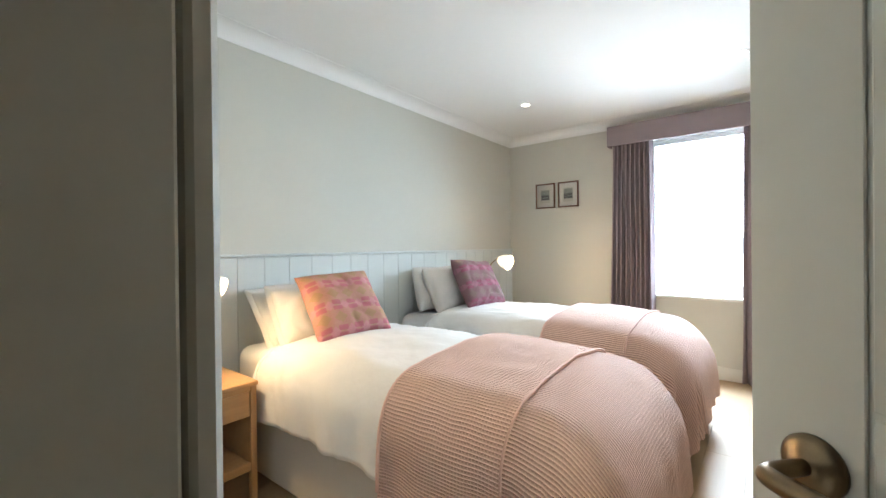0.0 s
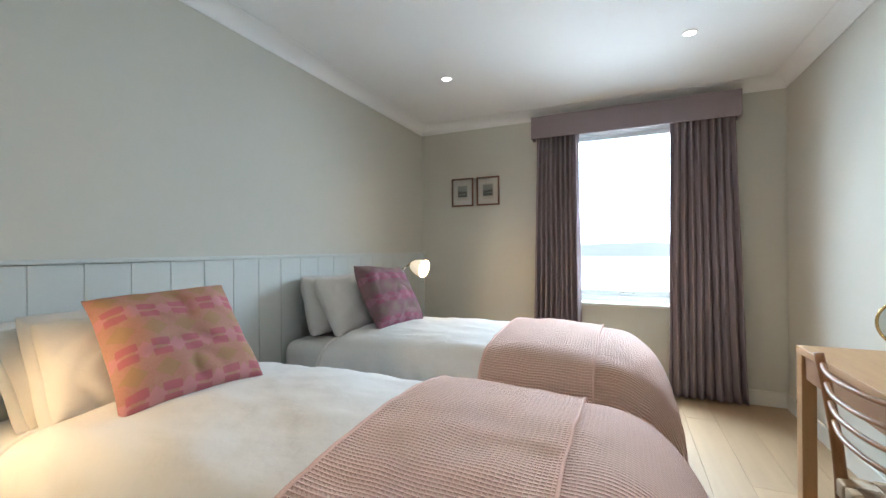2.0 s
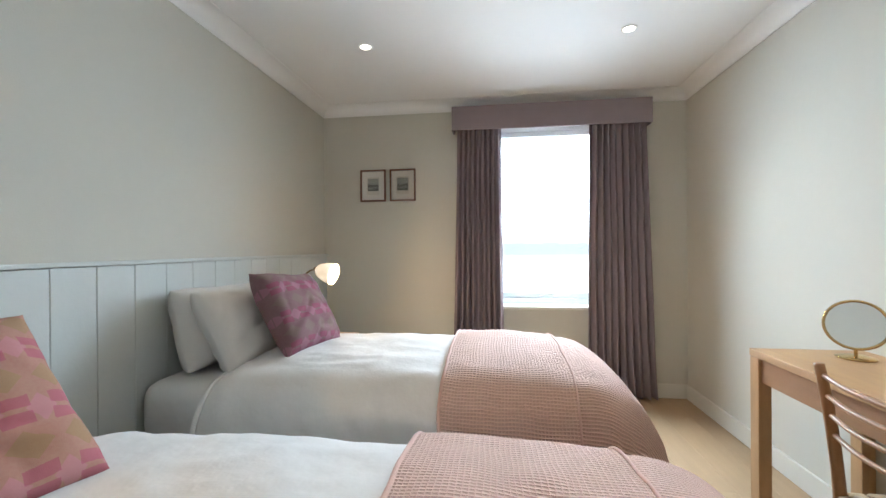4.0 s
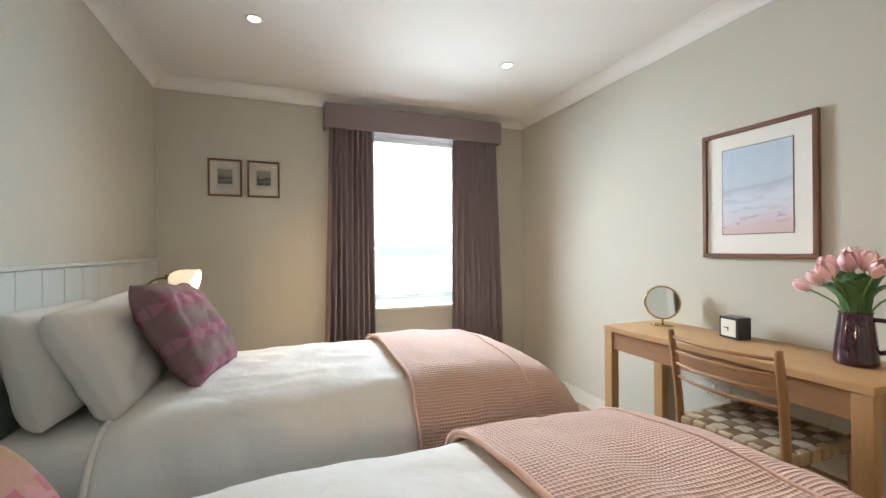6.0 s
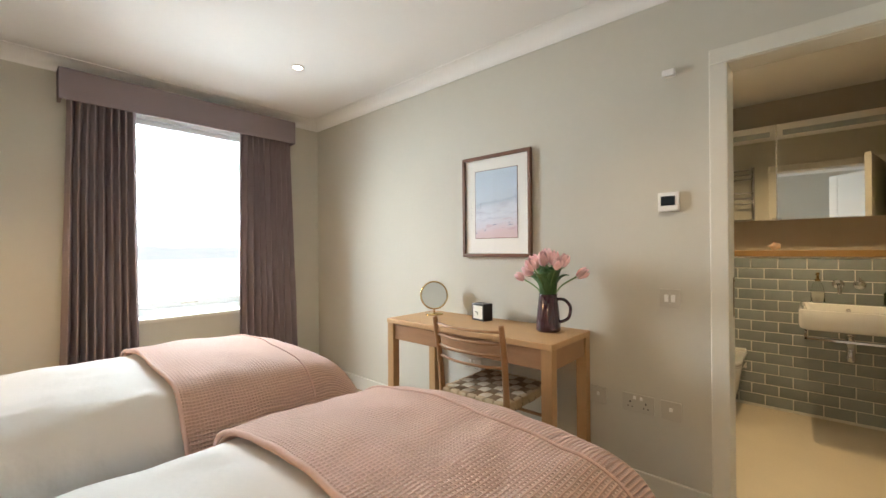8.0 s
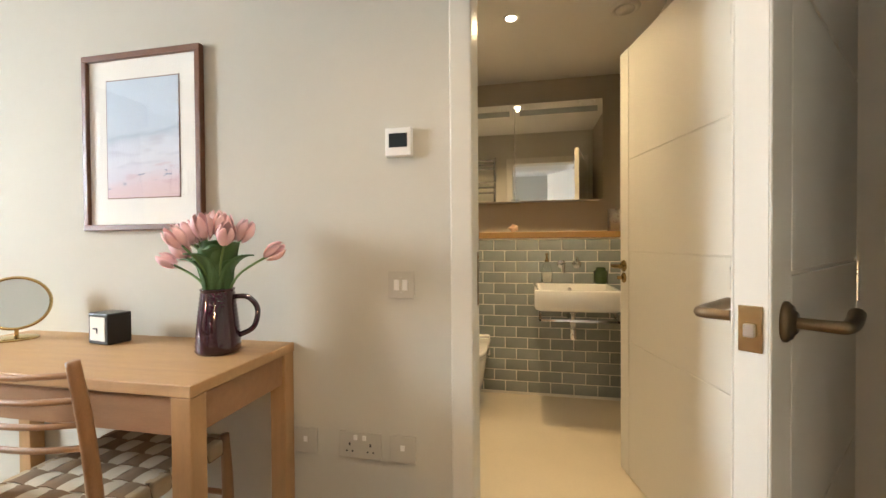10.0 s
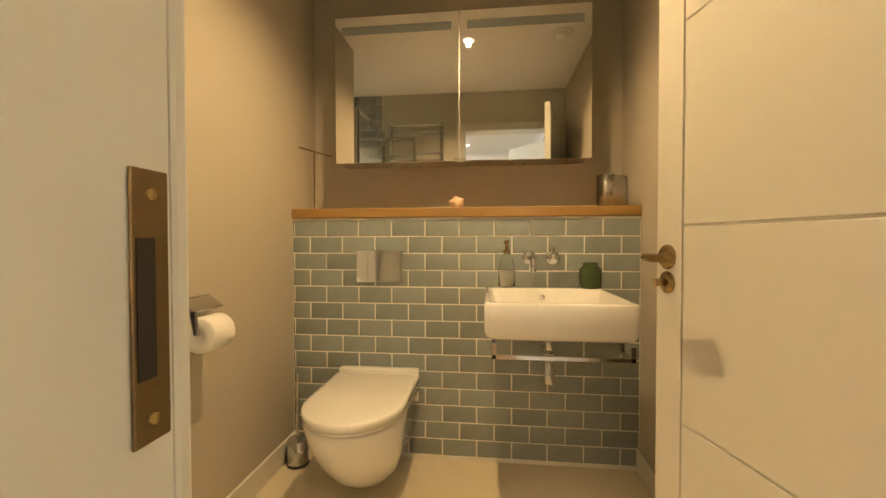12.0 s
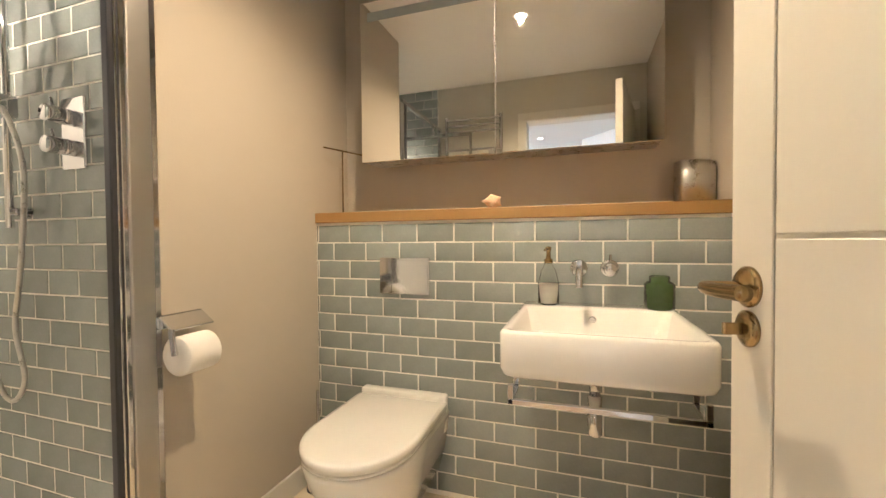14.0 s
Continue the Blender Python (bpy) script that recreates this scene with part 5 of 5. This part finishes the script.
tin = thing("steel_container", (4.93, -4.115, SHZ), 8, "curved brushed steel container on the shelf", "container")
def tin_at(u, v):
    a = math.pi * (u - 0.5)
    return (-0.030 - 0.025 * math.cos(a) if 0.02 < u < 0.98 else 0.03, 0.058 * math.sin(a), 0.002 + (0.150 + 0.012 * u) * v)


child("front", sheet(24, 1, tin_at, thick=0.002), M_STEEL, tin, "", True)
child("back", box(0.028, 0.032, -0.060, 0.060, 0.0, 0.165, 0.001), M_STEEL, tin)
child("floor", box(-0.04, 0.028, -0.05, 0.05, 0.0, 0.003), M_STEEL, tin)

# toilet
toilet = thing("toilet", (TILE_X - 0.0105, -3.012, 0), 0, "white wall-hung toilet with closed lid", "toilet")


def d_outline(length, half, x_off=0.0, n=28):
    """Straight-sided at the wall, round at the front, in plan."""
    pts = [(x_off, half)]
    straight = max(0.02, length - half * 1.15)
    for k in range(n + 1):
        a = math.pi / 2 + math.pi * k / n
        pts.append((x_off - straight + half * 1.15 * math.cos(a), half * math.sin(a)))
    pts.append((x_off, -half))
    return pts


def loft(levels):
    bm = bmesh.new()
    rings = [[bm.verts.new((x, y, z)) for x, y in pts] for z, pts in levels]
    n = len(rings[0])
    for a, b in zip(rings, rings[1:]):
        for k in range(n):
            bm.faces.new((a[k], a[(k + 1) % n], b[(k + 1) % n], b[k]))
    bm.faces.new(rings[0][::-1])
    bm.faces.new(rings[-1])
    bmesh.ops.recalc_face_normals(bm, faces=bm.faces[:])
    return bm


TZ = -0.022
child("bowl", loft([(z + TZ, d_outline(*q)) for z, q in ((0.066, (0.30, 0.085)), (0.072, (0.335, 0.105)), (0.090, (0.37, 0.122)), (0.14, (0.43, 0.147)), (0.22, (0.50, 0.168)), (0.30, (0.55, 0.181)), (0.37, (0.574, 0.190)), (0.382, (0.572, 0.188)), (0.386, (0.558, 0.180)))]), M_CERAMIC, toilet, "", True)
child("seat", loft([(0.3875 + TZ, d_outline(0.50, 0.176, -0.052)), (0.390 + TZ, d_outline(0.526, 0.193, -0.050)), (0.398 + TZ, d_outline(0.526, 0.193, -0.050)), (0.400 + TZ, d_outline(0.500, 0.176, -0.052))]), M_CERAMIC, toilet, "", True)
child("lid", loft([(0.401 + TZ, d_outline(0.500, 0.177, -0.052)), (0.404 + TZ, d_outline(0.530, 0.196, -0.050)), (0.424 + TZ, d_outline(0.530, 0.196, -0.050)), (0.429 + TZ, d_outline(0.525, 0.192, -0.051)), (0.4315 + TZ, d_outline(0.508, 0.178, -0.056))]), M_CERAMIC, toilet, "smooth closed lid", True)
child("back_block", box(-0.048, -0.0005, -0.188, 0.188, 0.280, 0.430, 0.010, 3), M_CERAMIC, toilet, "raised ceramic back edge", True)

flush = thing("flush_plate", (TILE_X - 0.010, -3.012, 0.902), 0, "rectangular polished chrome flush plate on the tiles", "flush plate")
child("plate", box(-0.010, 0.0, -0.112, 0.112, -0.076, 0.076, 0.002), M_CHROME, flush)
child("button", box(-0.0125, -0.0095, 0.058, 0.104, -0.066, 0.066, 0.001), M_CHROME, flush)
child("button", box(-0.0125, -0.0095, -0.104, 0.052, -0.066, 0.066, 0.001), M_CHROME, flush)

brush = thing("toilet_brush", (4.62, -2.655, 0), 0, "chrome toilet brush holder with a slim handle", "toilet brush")
child("can", lathe([(0.0001, 0.0), (0.046, 0.0), (0.047, 0.004), (0.047, 0.115), (0.044, 0.118), (0.0001, 0.118)], 36), M_CHROME, brush, "", True)
child("ring", lathe([(0.0475, 0.002), (0.0495, 0.004), (0.0495, 0.012), (0.0475, 0.014)], 36, True), M_RUBBER, brush, "dark base ring")
child("handle", rod((0, 0, 0.116), (0, 0, 0.42), 0.006), M_CHROME, brush)

# basin
basin = thing("wash_basin", (TILE_X - 0.0105, -3.755, 0.69), 0, "square white wall-hung ceramic basin", "basin")
BL, BW, BHH = 0.535, 0.248, 0.128


def rounded(x0, x1, half, r, n=6):
    pts = []
    for cx, cy, a0 in ((x1 - r, half - r, 0), (x0 + r, half - r, 90), (x0 + r, -half + r, 180), (x1 - r, -half + r, 270)):
        for k in range(n + 1):
            a = radians(a0 + 90 * k / n)
            pts.append((cx + r * math.cos(a), cy + r * math.sin(a)))
    return pts


levels = [(0.0, rounded(-BL + 0.03, 0, BW - 0.025, 0.02)), (0.012, rounded(-BL + 0.008, 0, BW - 0.006, 0.026)), (0.030, rounded(-BL, 0, BW, 0.028)), (BHH - 0.008, rounded(-BL, 0, BW, 0.028)), (BHH, rounded(-BL + 0.006, -0.001, BW - 0.006, 0.024)), (BHH + 0.0005, rounded(-BL + 0.018, -0.12, BW - 0.020, 0.024)), (BHH - 0.006, rounded(-BL + 0.026, -0.128, BW - 0.028, 0.026)), (BHH - 0.075, rounded(-BL + 0.040, -0.140, BW - 0.045, 0.04)), (BHH - 0.092, rounded(-BL + 0.07, -0.16, BW - 0.08, 0.05))]
child("bowl", loft(levels), M_CERAMIC, basin, "", True)
child("overflow", moved(lathe([(0.0001, 0.003), (0.010, 0.003), (0.0125, 0.0)], 24), pose(-0.1335, 0.01, BHH - 0.036, 0, -100, 0)), M_CHROME, basin, "round chrome overflow cover", True)
child("waste", lathe([(0.0001, BHH - 0.088), (0.026, BHH - 0.088), (0.028, BHH - 0.091)], 28), M_CHROME, basin, "chrome waste", True)

trap = thing("bottle_trap", (4.40, -3.745, 0.49), 0, "polished chrome bottle trap under the basin", "trap")
child("cup", lathe([(0.0001, 0.0), (0.017, 0.001), (0.020, 0.006), (0.020, 0.115), (0.0001, 0.116)], 28), M_CHROME, trap, "", True)
child("tail", rod((0, 0, 0.11), (0, 0, 0.199), 0.015, 20), M_CHROME, trap, "", True)
child("nut", lathe([(0.019, 0.160), (0.022, 0.163), (0.022, 0.176), (0.019, 0.179)], 28), M_CHROME, trap, "", True)
child("waste_pipe", rod((0.012, 0, 0.095), (TILE_X - 4.40 - 0.011, 0, 0.095), 0.014, 20), M_CHROME, trap, "", True)

rail = thing("basin_towel_rail", (4.20, -3.755, 0.64), 0, "square chrome towel rail hung below the basin", "towel rail")
child("bar", box(-0.020, -0.006, -0.222, 0.222, 0.0, 0.013, 0.0015), M_CHROME, rail)
for y in (-0.222, 0.208):
    child("bracket", box(-0.020, 0.10, y, y + 0.014, 0.0, 0.013, 0.0015), M_CHROME, rail)
    child("drop_arm", box(0.086, 0.10, y, y + 0.014, 0.0135, 0.0495, 0.0015), M_CHROME, rail)
    child("drop_arm", box(-0.020, -0.006, y, y + 0.014, 0.0135, 0.0495, 0.0015), M_CHROME, rail)

tap = thing("wall_tap", (TILE_X - 0.0105, -3.703, 0.944), 0, "chrome wall-mounted basin spout", "tap")
child("rose", moved(lathe([(0.0001, 0.009), (0.027, 0.009), (0.031, 0.006), (0.031, 0.0)], 32), pose(0, 0, 0, 0, -90, 0)), M_CHROME, tap, "", True)
child("spout", tube([(-0.004, 0, 0), (-0.08, 0, 0.002), (-0.150, 0, 0.001), (-0.172, 0, -0.018), (-0.174, 0, -0.052)], 0.0115, 16, 8), M_CHROME, tap, "", True)
mixer = thing("tap_control", (TILE_X - 0.0105, -3.806, 0.945), 0, "round chrome tap control on the tiles", "tap control")
child("rose", moved(lathe([(0.0001, 0.009), (0.027, 0.009), (0.031, 0.006), (0.031, 0.0)], 32), pose(0, 0, 0, 0, -90, 0)), M_CHROME, mixer, "", True)
child("knob", moved(lathe([(0.0001, 0.060), (0.019, 0.060), (0.022, 0.055), (0.022, 0.009)], 32), pose(0, 0, 0, 0, -90, 0)), M_CHROME, mixer, "", True)
child("lever", rod((-0.045, 0, 0.018), (-0.045, 0, 0.050), 0.004), M_CHROME, mixer)

soap = thing("soap_dispenser", (4.665, -3.600, 0.8185), 0, "clear glass soap dispenser half full of white soap", "soap dispenser")
child("bottle", lathe([(0.0001, 0.001), (0.034, 0.0), (0.036, 0.006), (0.036, 0.075), (0.026, 0.120), (0.014, 0.142), (0.013, 0.150), (0.0115, 0.150), (0.0122, 0.142), (0.024, 0.119), (0.0335, 0.075), (0.0335, 0.006), (0.0001, 0.005)], 36), M_BOTTLE, soap, "clear glass bottle", True)
child("soap", lathe([(0.0001, 0.0055), (0.0328, 0.0065), (0.0328, 0.070), (0.0001, 0.0705)], 36), M_SOAP, soap, "white liquid soap", True)
child("pump", lathe([(0.015, 0.146), (0.015, 0.160), (0.008, 0.164), (0.007, 0.190), (0.010, 0.192), (0.010, 0.204), (0.0001, 0.206)], 24), M_BRASS, soap, "brass pump", True)
child("nozzle", rod((0, 0, 0.197), (-0.035, 0.01, 0.194), 0.004), M_BRASS, soap)

jar = thing("green_jar", (4.655, -3.952, 0.8185), 0, "dark green glass jar on the basin edge", "jar")
child("body", moved(lathe([(0.0001, 0.0), (0.036, 0.0), (0.040, 0.006), (0.040, 0.070), (0.034, 0.078), (0.027, 0.080), (0.027, 0.093), (0.024, 0.095), (0.023, 0.082), (0.0001, 0.081)], 36), Matrix.Scale(1.15, 4)), M_GREEN, jar, "", True)

# paper holder on the side wall
hold = thing("paper_holder", (4.055, BY0, 0.745), 0, "chrome wall-mounted toilet paper holder", "paper holder")
child("back_plate", box(-0.05, 0.075, -0.012, -0.0005, 0.060, 0.100, 0.002), M_CHROME, hold)
child("hood", moved(box(-0.062, 0.075, -0.060, 0.0, 0.0, 0.005, 0.0015), pose(0, -0.011, 0.094, 36)), M_CHROME, hold)
child("arm", moved(box(-0.003, 0.003, -0.010, 0.010, -0.070, 0.004, 0.0015), pose(-0.062, -0.060, 0.062, -9)), M_CHROME, hold)
child("spindle", rod((-0.062, -0.069, 0.0), (0.05, -0.069, 0.0), 0.008), M_CHROME, hold)
roll = thing("toilet_roll", (4.000, BY0 - 0.069, 0.734), 0, "white toilet paper roll on its holder", "toilet roll")
child("paper", moved(lathe([(0.019, 0.0), (0.052, 0.0), (0.055, 0.003), (0.055, 0.098), (0.052, 0.101), (0.019, 0.101), (0.019, 0.0)], 44, True), pose(0, 0, 0, 0, 90, 0)), M_PAPER, roll, "", True)
child("core", moved(lathe([(0.0187, 0.001), (0.0175, 0.001), (0.0175, 0.100), (0.0187, 0.100)], 32, True), pose(0, 0, 0, 0, 90, 0)), material("card_core", (0.34, 0.27, 0.19), 0.95), roll, "brown card core")

# shower
SX = 4.0115
enclosure = thing("shower_enclosure", (0, 0, 0), 0, "chrome-framed glass shower enclosure", "shower screen")
child("wall_channel", box(3.935, 4.008, -2.578, -2.548, 0.05, 1.98, 0.004), M_SATIN, enclosure, "broad chrome wall channel")
child("corner_strip", box(3.996, 4.010, -2.5805, -2.5785, 0.05, 1.98), M_CHROME, enclosure)
child("door_post", box(3.890, 3.918, -2.580, -2.552, 0.05, 1.98, 0.005), M_RUBBER, enclosure, "dark door post with seal")
child("post_bead", box(3.902, 3.907, -2.5835, -2.5795, 0.05, 1.98, 0.001), M_CHROME, enclosure)
child("post", box(3.918, 3.934, -2.576, -2.556, 0.05, 1.98, 0.003), M_CHROME, enclosure)
child("top_rail", box(BX0 + 0.003, 3.935, -2.576, -2.551, 1.981, 2.008, 0.003), M_CHROME, enclosure)
child("wall_post", box(BX0 + 0.003, BX0 + 0.03, -2.576, -2.551, 0.05, 1.98, 0.003), M_CHROME, enclosure)
child("tray_sill", box(BX0 + 0.003, 4.010, -2.585, -1.61, 0.0, 0.049, 0.006), M_CERAMIC, enclosure, "low white shower tray")
# pivot door of the enclosure, standing open at a right angle
shower_door = thing("shower_door", (3.30, -2.565, 0), 0, "open chrome-framed glass shower door turned on its pivot", "shower door")
for y in (-0.325, 0.253):
    child("stile", box(-0.012, 0.012, y, y + 0.022, 0.062, 1.890, 0.003), M_CHROME, shower_door)
for z in (0.060, 1.8905):
    child("rail", box(-0.012, 0.012, -0.325, 0.275, z, z + 0.030, 0.003), M_CHROME, shower_door)
for z in (0.0495, 1.9205):
    child("pivot", rod((0, 0, z), (0, 0, z + (0.0105 if z < 1 else 0.060)), 0.008), M_CHROME, shower_door)
child("door_knob", moved(lathe([(0.0001, 0.030), (0.014, 0.028), (0.017, 0.020), (0.010, 0.010), (0.010, 0.0)], 24), pose(0.003, -0.262, 1.02, 0, 90, 0)), M_CHROME, shower_door, "small chrome knob", True)
pn = child("glass_panel", box(-0.003, 0.003, -0.303, 0.253, 0.090, 1.8900), M_GLASS, shower_door, "clear glass panel")
pn.visible_shadow = False

valve = thing("shower_valve", (SX - 0.0095, -2.255, 1.382), 0, "chrome twin thermostatic shower valve on the tiles", "shower valve")
child("plate", box(-0.010, 0.0, -0.052, 0.052, -0.108, 0.108, 0.003), M_CHROME, valve)
for z in (0.045, -0.045):
    k = child("control", moved(lathe([(0.024, 0.0), (0.024, 0.022), (0.022, 0.024), (0.022, 0.028), (0.025, 0.030), (0.025, 0.066), (0.022, 0.070), (0.0001, 0.070)], 32), pose(-0.010, 0, z, 0, -90, 0)), M_CHROME, valve, "round chrome control", True)
    child("pin", rod((-0.055, 0.004, z + 0.022), (-0.058, 0.006, z + 0.048), 0.004), M_CHROME, k)

riser = thing("shower_rail", (SX - 0.0095, -2.02, 1.15), 0, "chrome shower riser rail with hand shower and hose", "shower rail")
child("rail", rod((-0.050, 0, -0.05), (-0.050, 0, 0.85), 0.010, 20), M_CHROME, riser, "", True)
for z in (0.0, 0.80):
    child("bracket", rod((0, 0, z), (-0.055, 0, z), 0.014, 20), M_CHROME, riser, "", True)
child("slider", box(-0.085, -0.030, -0.024, 0.024, 0.29, 0.36, 0.008), M_CHROME, riser)
hs = child("hand_shower", tube([(-0.085, 0.0, 0.31), (-0.12, -0.02, 0.40), (-0.16, -0.04, 0.50)], lambda t: 0.010 + 0.004 * t, 16), M_CHROME, riser, "", True)
child("spray_head", moved(lathe([(0.0001, 0.012), (0.045, 0.010), (0.052, 0.0), (0.048, -0.012), (0.0001, -0.016)], 32), pose(-0.18, -0.05, 0.515, 0, 60, 10)), M_CHROME, hs, "", True)
child("hose", tube([(-0.085, 0.0, 0.31), (-0.07, -0.035, 0.30), (-0.055, -0.085, 0.12), (-0.05, -0.045, -0.18), (-0.05, -0.01, -0.36), (-0.05, -0.05, -0.52), (-0.045, 0.03, -0.60), (-0.05, 0.10, -0.52), (-0.05, 0.12, -0.30)], 0.0075, 12, 10), M_STEEL, riser, "ribbed metal hose", True)
rain = thing("overhead_shower", (SX - 0.0095, -2.10, 2.06), 0, "chrome overhead shower arm and round head", "overhead shower")
child("arm", tube([(0, 0, 0.0), (-0.15, 0, 0.015), (-0.30, 0, 0.01), (-0.335, 0, -0.03)], 0.011, 14), M_CHROME, rain, "", True)
child("rose", moved(lathe([(0.0001, 0.010), (0.028, 0.009), (0.030, 0.0)], 28), pose(0, 0, 0, 0, -90, 0)), M_CHROME, rain, "", True)
child("head", moved(lathe([(0.012, 0.0), (0.03, -0.006), (0.095, -0.016), (0.098, -0.022), (0.0001, -0.024)], 40), pose(-0.335, 0, -0.03)), M_CHROME, rain, "", True)

# heated towel rail on the bathroom side of the desk wall
ladder = thing("towel_radiator", (BX0 + 0.0005, -2.875, 0.955), 0, "chrome ladder towel radiator on the wall", "towel radiator")
for y in (-0.23, 0.23):
    child("upright", rod((0.062, y, 0), (0.062, y, 1.12), 0.015, 16), M_CHROME, ladder, "", True)
    for z in (0.12, 1.0):
        child("bracket", rod((0, y, z), (0.05, y, z), 0.009), M_CHROME, ladder)
for z in (0.05, 0.11, 0.17, 0.23, 0.36, 0.42, 0.48, 0.54, 0.72, 0.78, 0.84, 0.99, 1.04, 1.09):
    child("rung", rod((0.075, -0.23, z), (0.075, 0.23, z), 0.0095, 12), M_CHROME, ladder, "", True)

fan = thing("extractor_fan", (4.10, -3.985, BH - 0.0005), 0, "round white extractor vent in the bathroom ceiling", "vent")
child("rim", lathe([(0.050, -0.004), (0.056, -0.014), (0.072, -0.010), (0.078, 0.0)], 36, True), M_WHITE, fan, "", True)
child("disc", lathe([(0.0001, -0.020), (0.044, -0.018), (0.048, -0.010), (0.0001, -0.004)], 36), M_WHITE, fan, "", True)

# ---- pieces: boards, planks and tiles ----
y = -2.09 + 13 * 0.1615
while y > RY:
    a, b = max(y - 0.1615, RY + 0.004), min(y, -0.004)
    if b - a > 0.02:
        child("board", box(0.0085, 0.020, a + 0.0004, b - 0.0004, 0.004, PANEL_TOP - 0.002, 0.0025, 1), M_PANEL, panelling)
    y -= 0.1615

for x0, x1, y0, y1 in PLANKS:
    child("plank", box(x0, x1, y0, y1, -0.012, 0.0, 0.0007, 1), M_FLOOR, floor)


def tile_mesh(w, h, seed):
    """A hand-made glazed tile: cushioned edges, a slightly uneven face. Local x out of the wall to -x."""
    r = random.Random(seed)
    bm = bmesh.new()
    j = lambda s: r.uniform(-s, s)
    out = [(-0.0015, y, z) for y, z in ((-w / 2, -h / 2), (w / 2, -h / 2), (w / 2, h / 2), (-w / 2, h / 2))]
    i1 = [(-0.0075 + j(0.0004), s * (w / 2 - 0.0009) + j(0.0004), t * (h / 2 - 0.0009) + j(0.0004)) for s, t in ((-1, -1), (1, -1), (1, 1), (-1, 1))]
    i2 = [(-0.0085 + j(0.0003), s * (w / 2 - 0.0045) + j(0.0008), t * (h / 2 - 0.0045) + j(0.0008)) for s, t in ((-1, -1), (1, -1), (1, 1), (-1, 1))]
    rings = [[bm.verts.new(p) for p in q] for q in (out, i1, i2)]
    for a, b in zip(rings, rings[1:]):
        for k in range(4):
            bm.faces.new((a[k], a[(k + 1) % 4], b[(k + 1) % 4], b[k]))
    bm.faces.new(rings[-1])
    bmesh.ops.recalc_face_normals(bm, faces=bm.faces[:])
    me = bpy.data.meshes.new("tile")
    bm.to_mesh(me)
    bm.free()
    for f in me.polygons:
        f.use_smooth = True
    me.materials.append(M_TILE)
    return me


PW, PH, GAP = 0.1594, 0.0788, 0.0042
TILES = {}


def tiled_wall(name, plane, ya, yb, z0, z1, start, label, half_first, out=-1, pw=PW, ph=PH, cut=0.0):
    """Running-bond tiles from ya down to yb (y falls), z1 down to z0, the top row cut to that height; out: side of the wall that they face along x."""
    wall = thing(name, (plane, 0, 0), 0, label, "tiling", "", "structure")
    rng = random.Random(len(label))
    row, top = 0, z1
    while top - 0.02 > z0:
        bottom = max(top - (cut if cut and row == 0 else ph), z0)
        y = start + pw + (pw / 2 if (row % 2 == 0) == half_first else 0)
        while y > yb:
            a, b = min(y, ya), max(y - pw, yb)
            if a - b > 0.005:
                w, h = round(a - b - GAP, 3), round(top - bottom - GAP, 3)
                k = (w, h, rng.randrange(6))
                if k not in TILES:
                    TILES[k] = tile_mesh(w, h, k[2])
                t = new("tile", TILES[k])
                t.parent = wall
                m = pose(0, (a + b) / 2, (top + bottom) / 2, rng.uniform(-0.25, 0.25), rng.uniform(-0.35, 0.35), rng.uniform(-0.35, 0.35))
                t.matrix_local = m if out < 0 else m @ pose(0, 0, 0, 0, 0, 180)
            y -= pw
        row, top = row + 1, bottom
    return wall


tiled_wall("tiles_basin_wall", TILE_X - 0.002, BY0, BY1, 0.0, 1.121, -2.590, "sea-green handmade glazed brick tiles behind basin and toilet", False)
structure("shower_grout", box(SX - 0.0088, SX + 0.0004, -2.545, -1.602, 0.0, BH - 0.001), M_GROUT, "pale grout bed behind the shower tiles", "wall")
tiled_wall("tiles_shower_wall", SX - 0.0018, -1.602, -2.402, 0.05, BH, -1.596, "sea-green handmade glazed brick tiles in the shower", True, -1, 0.1445, 0.0800, 0.023)
tiled_wall("tiles_shower_side", BX0 + 0.0025, -1.602, -2.546, 1.0, BH, -1.62, "sea-green glazed brick tiles on the shower side wall", True, 1)
tiled_wall("tiles_shower_edge", SX - 0.0018, -2.404, -2.545, 0.05, BH, -2.404, "edge column of sea-green glazed tiles beside the shower post", True, -1, 0.30, 0.0800, 0.023)
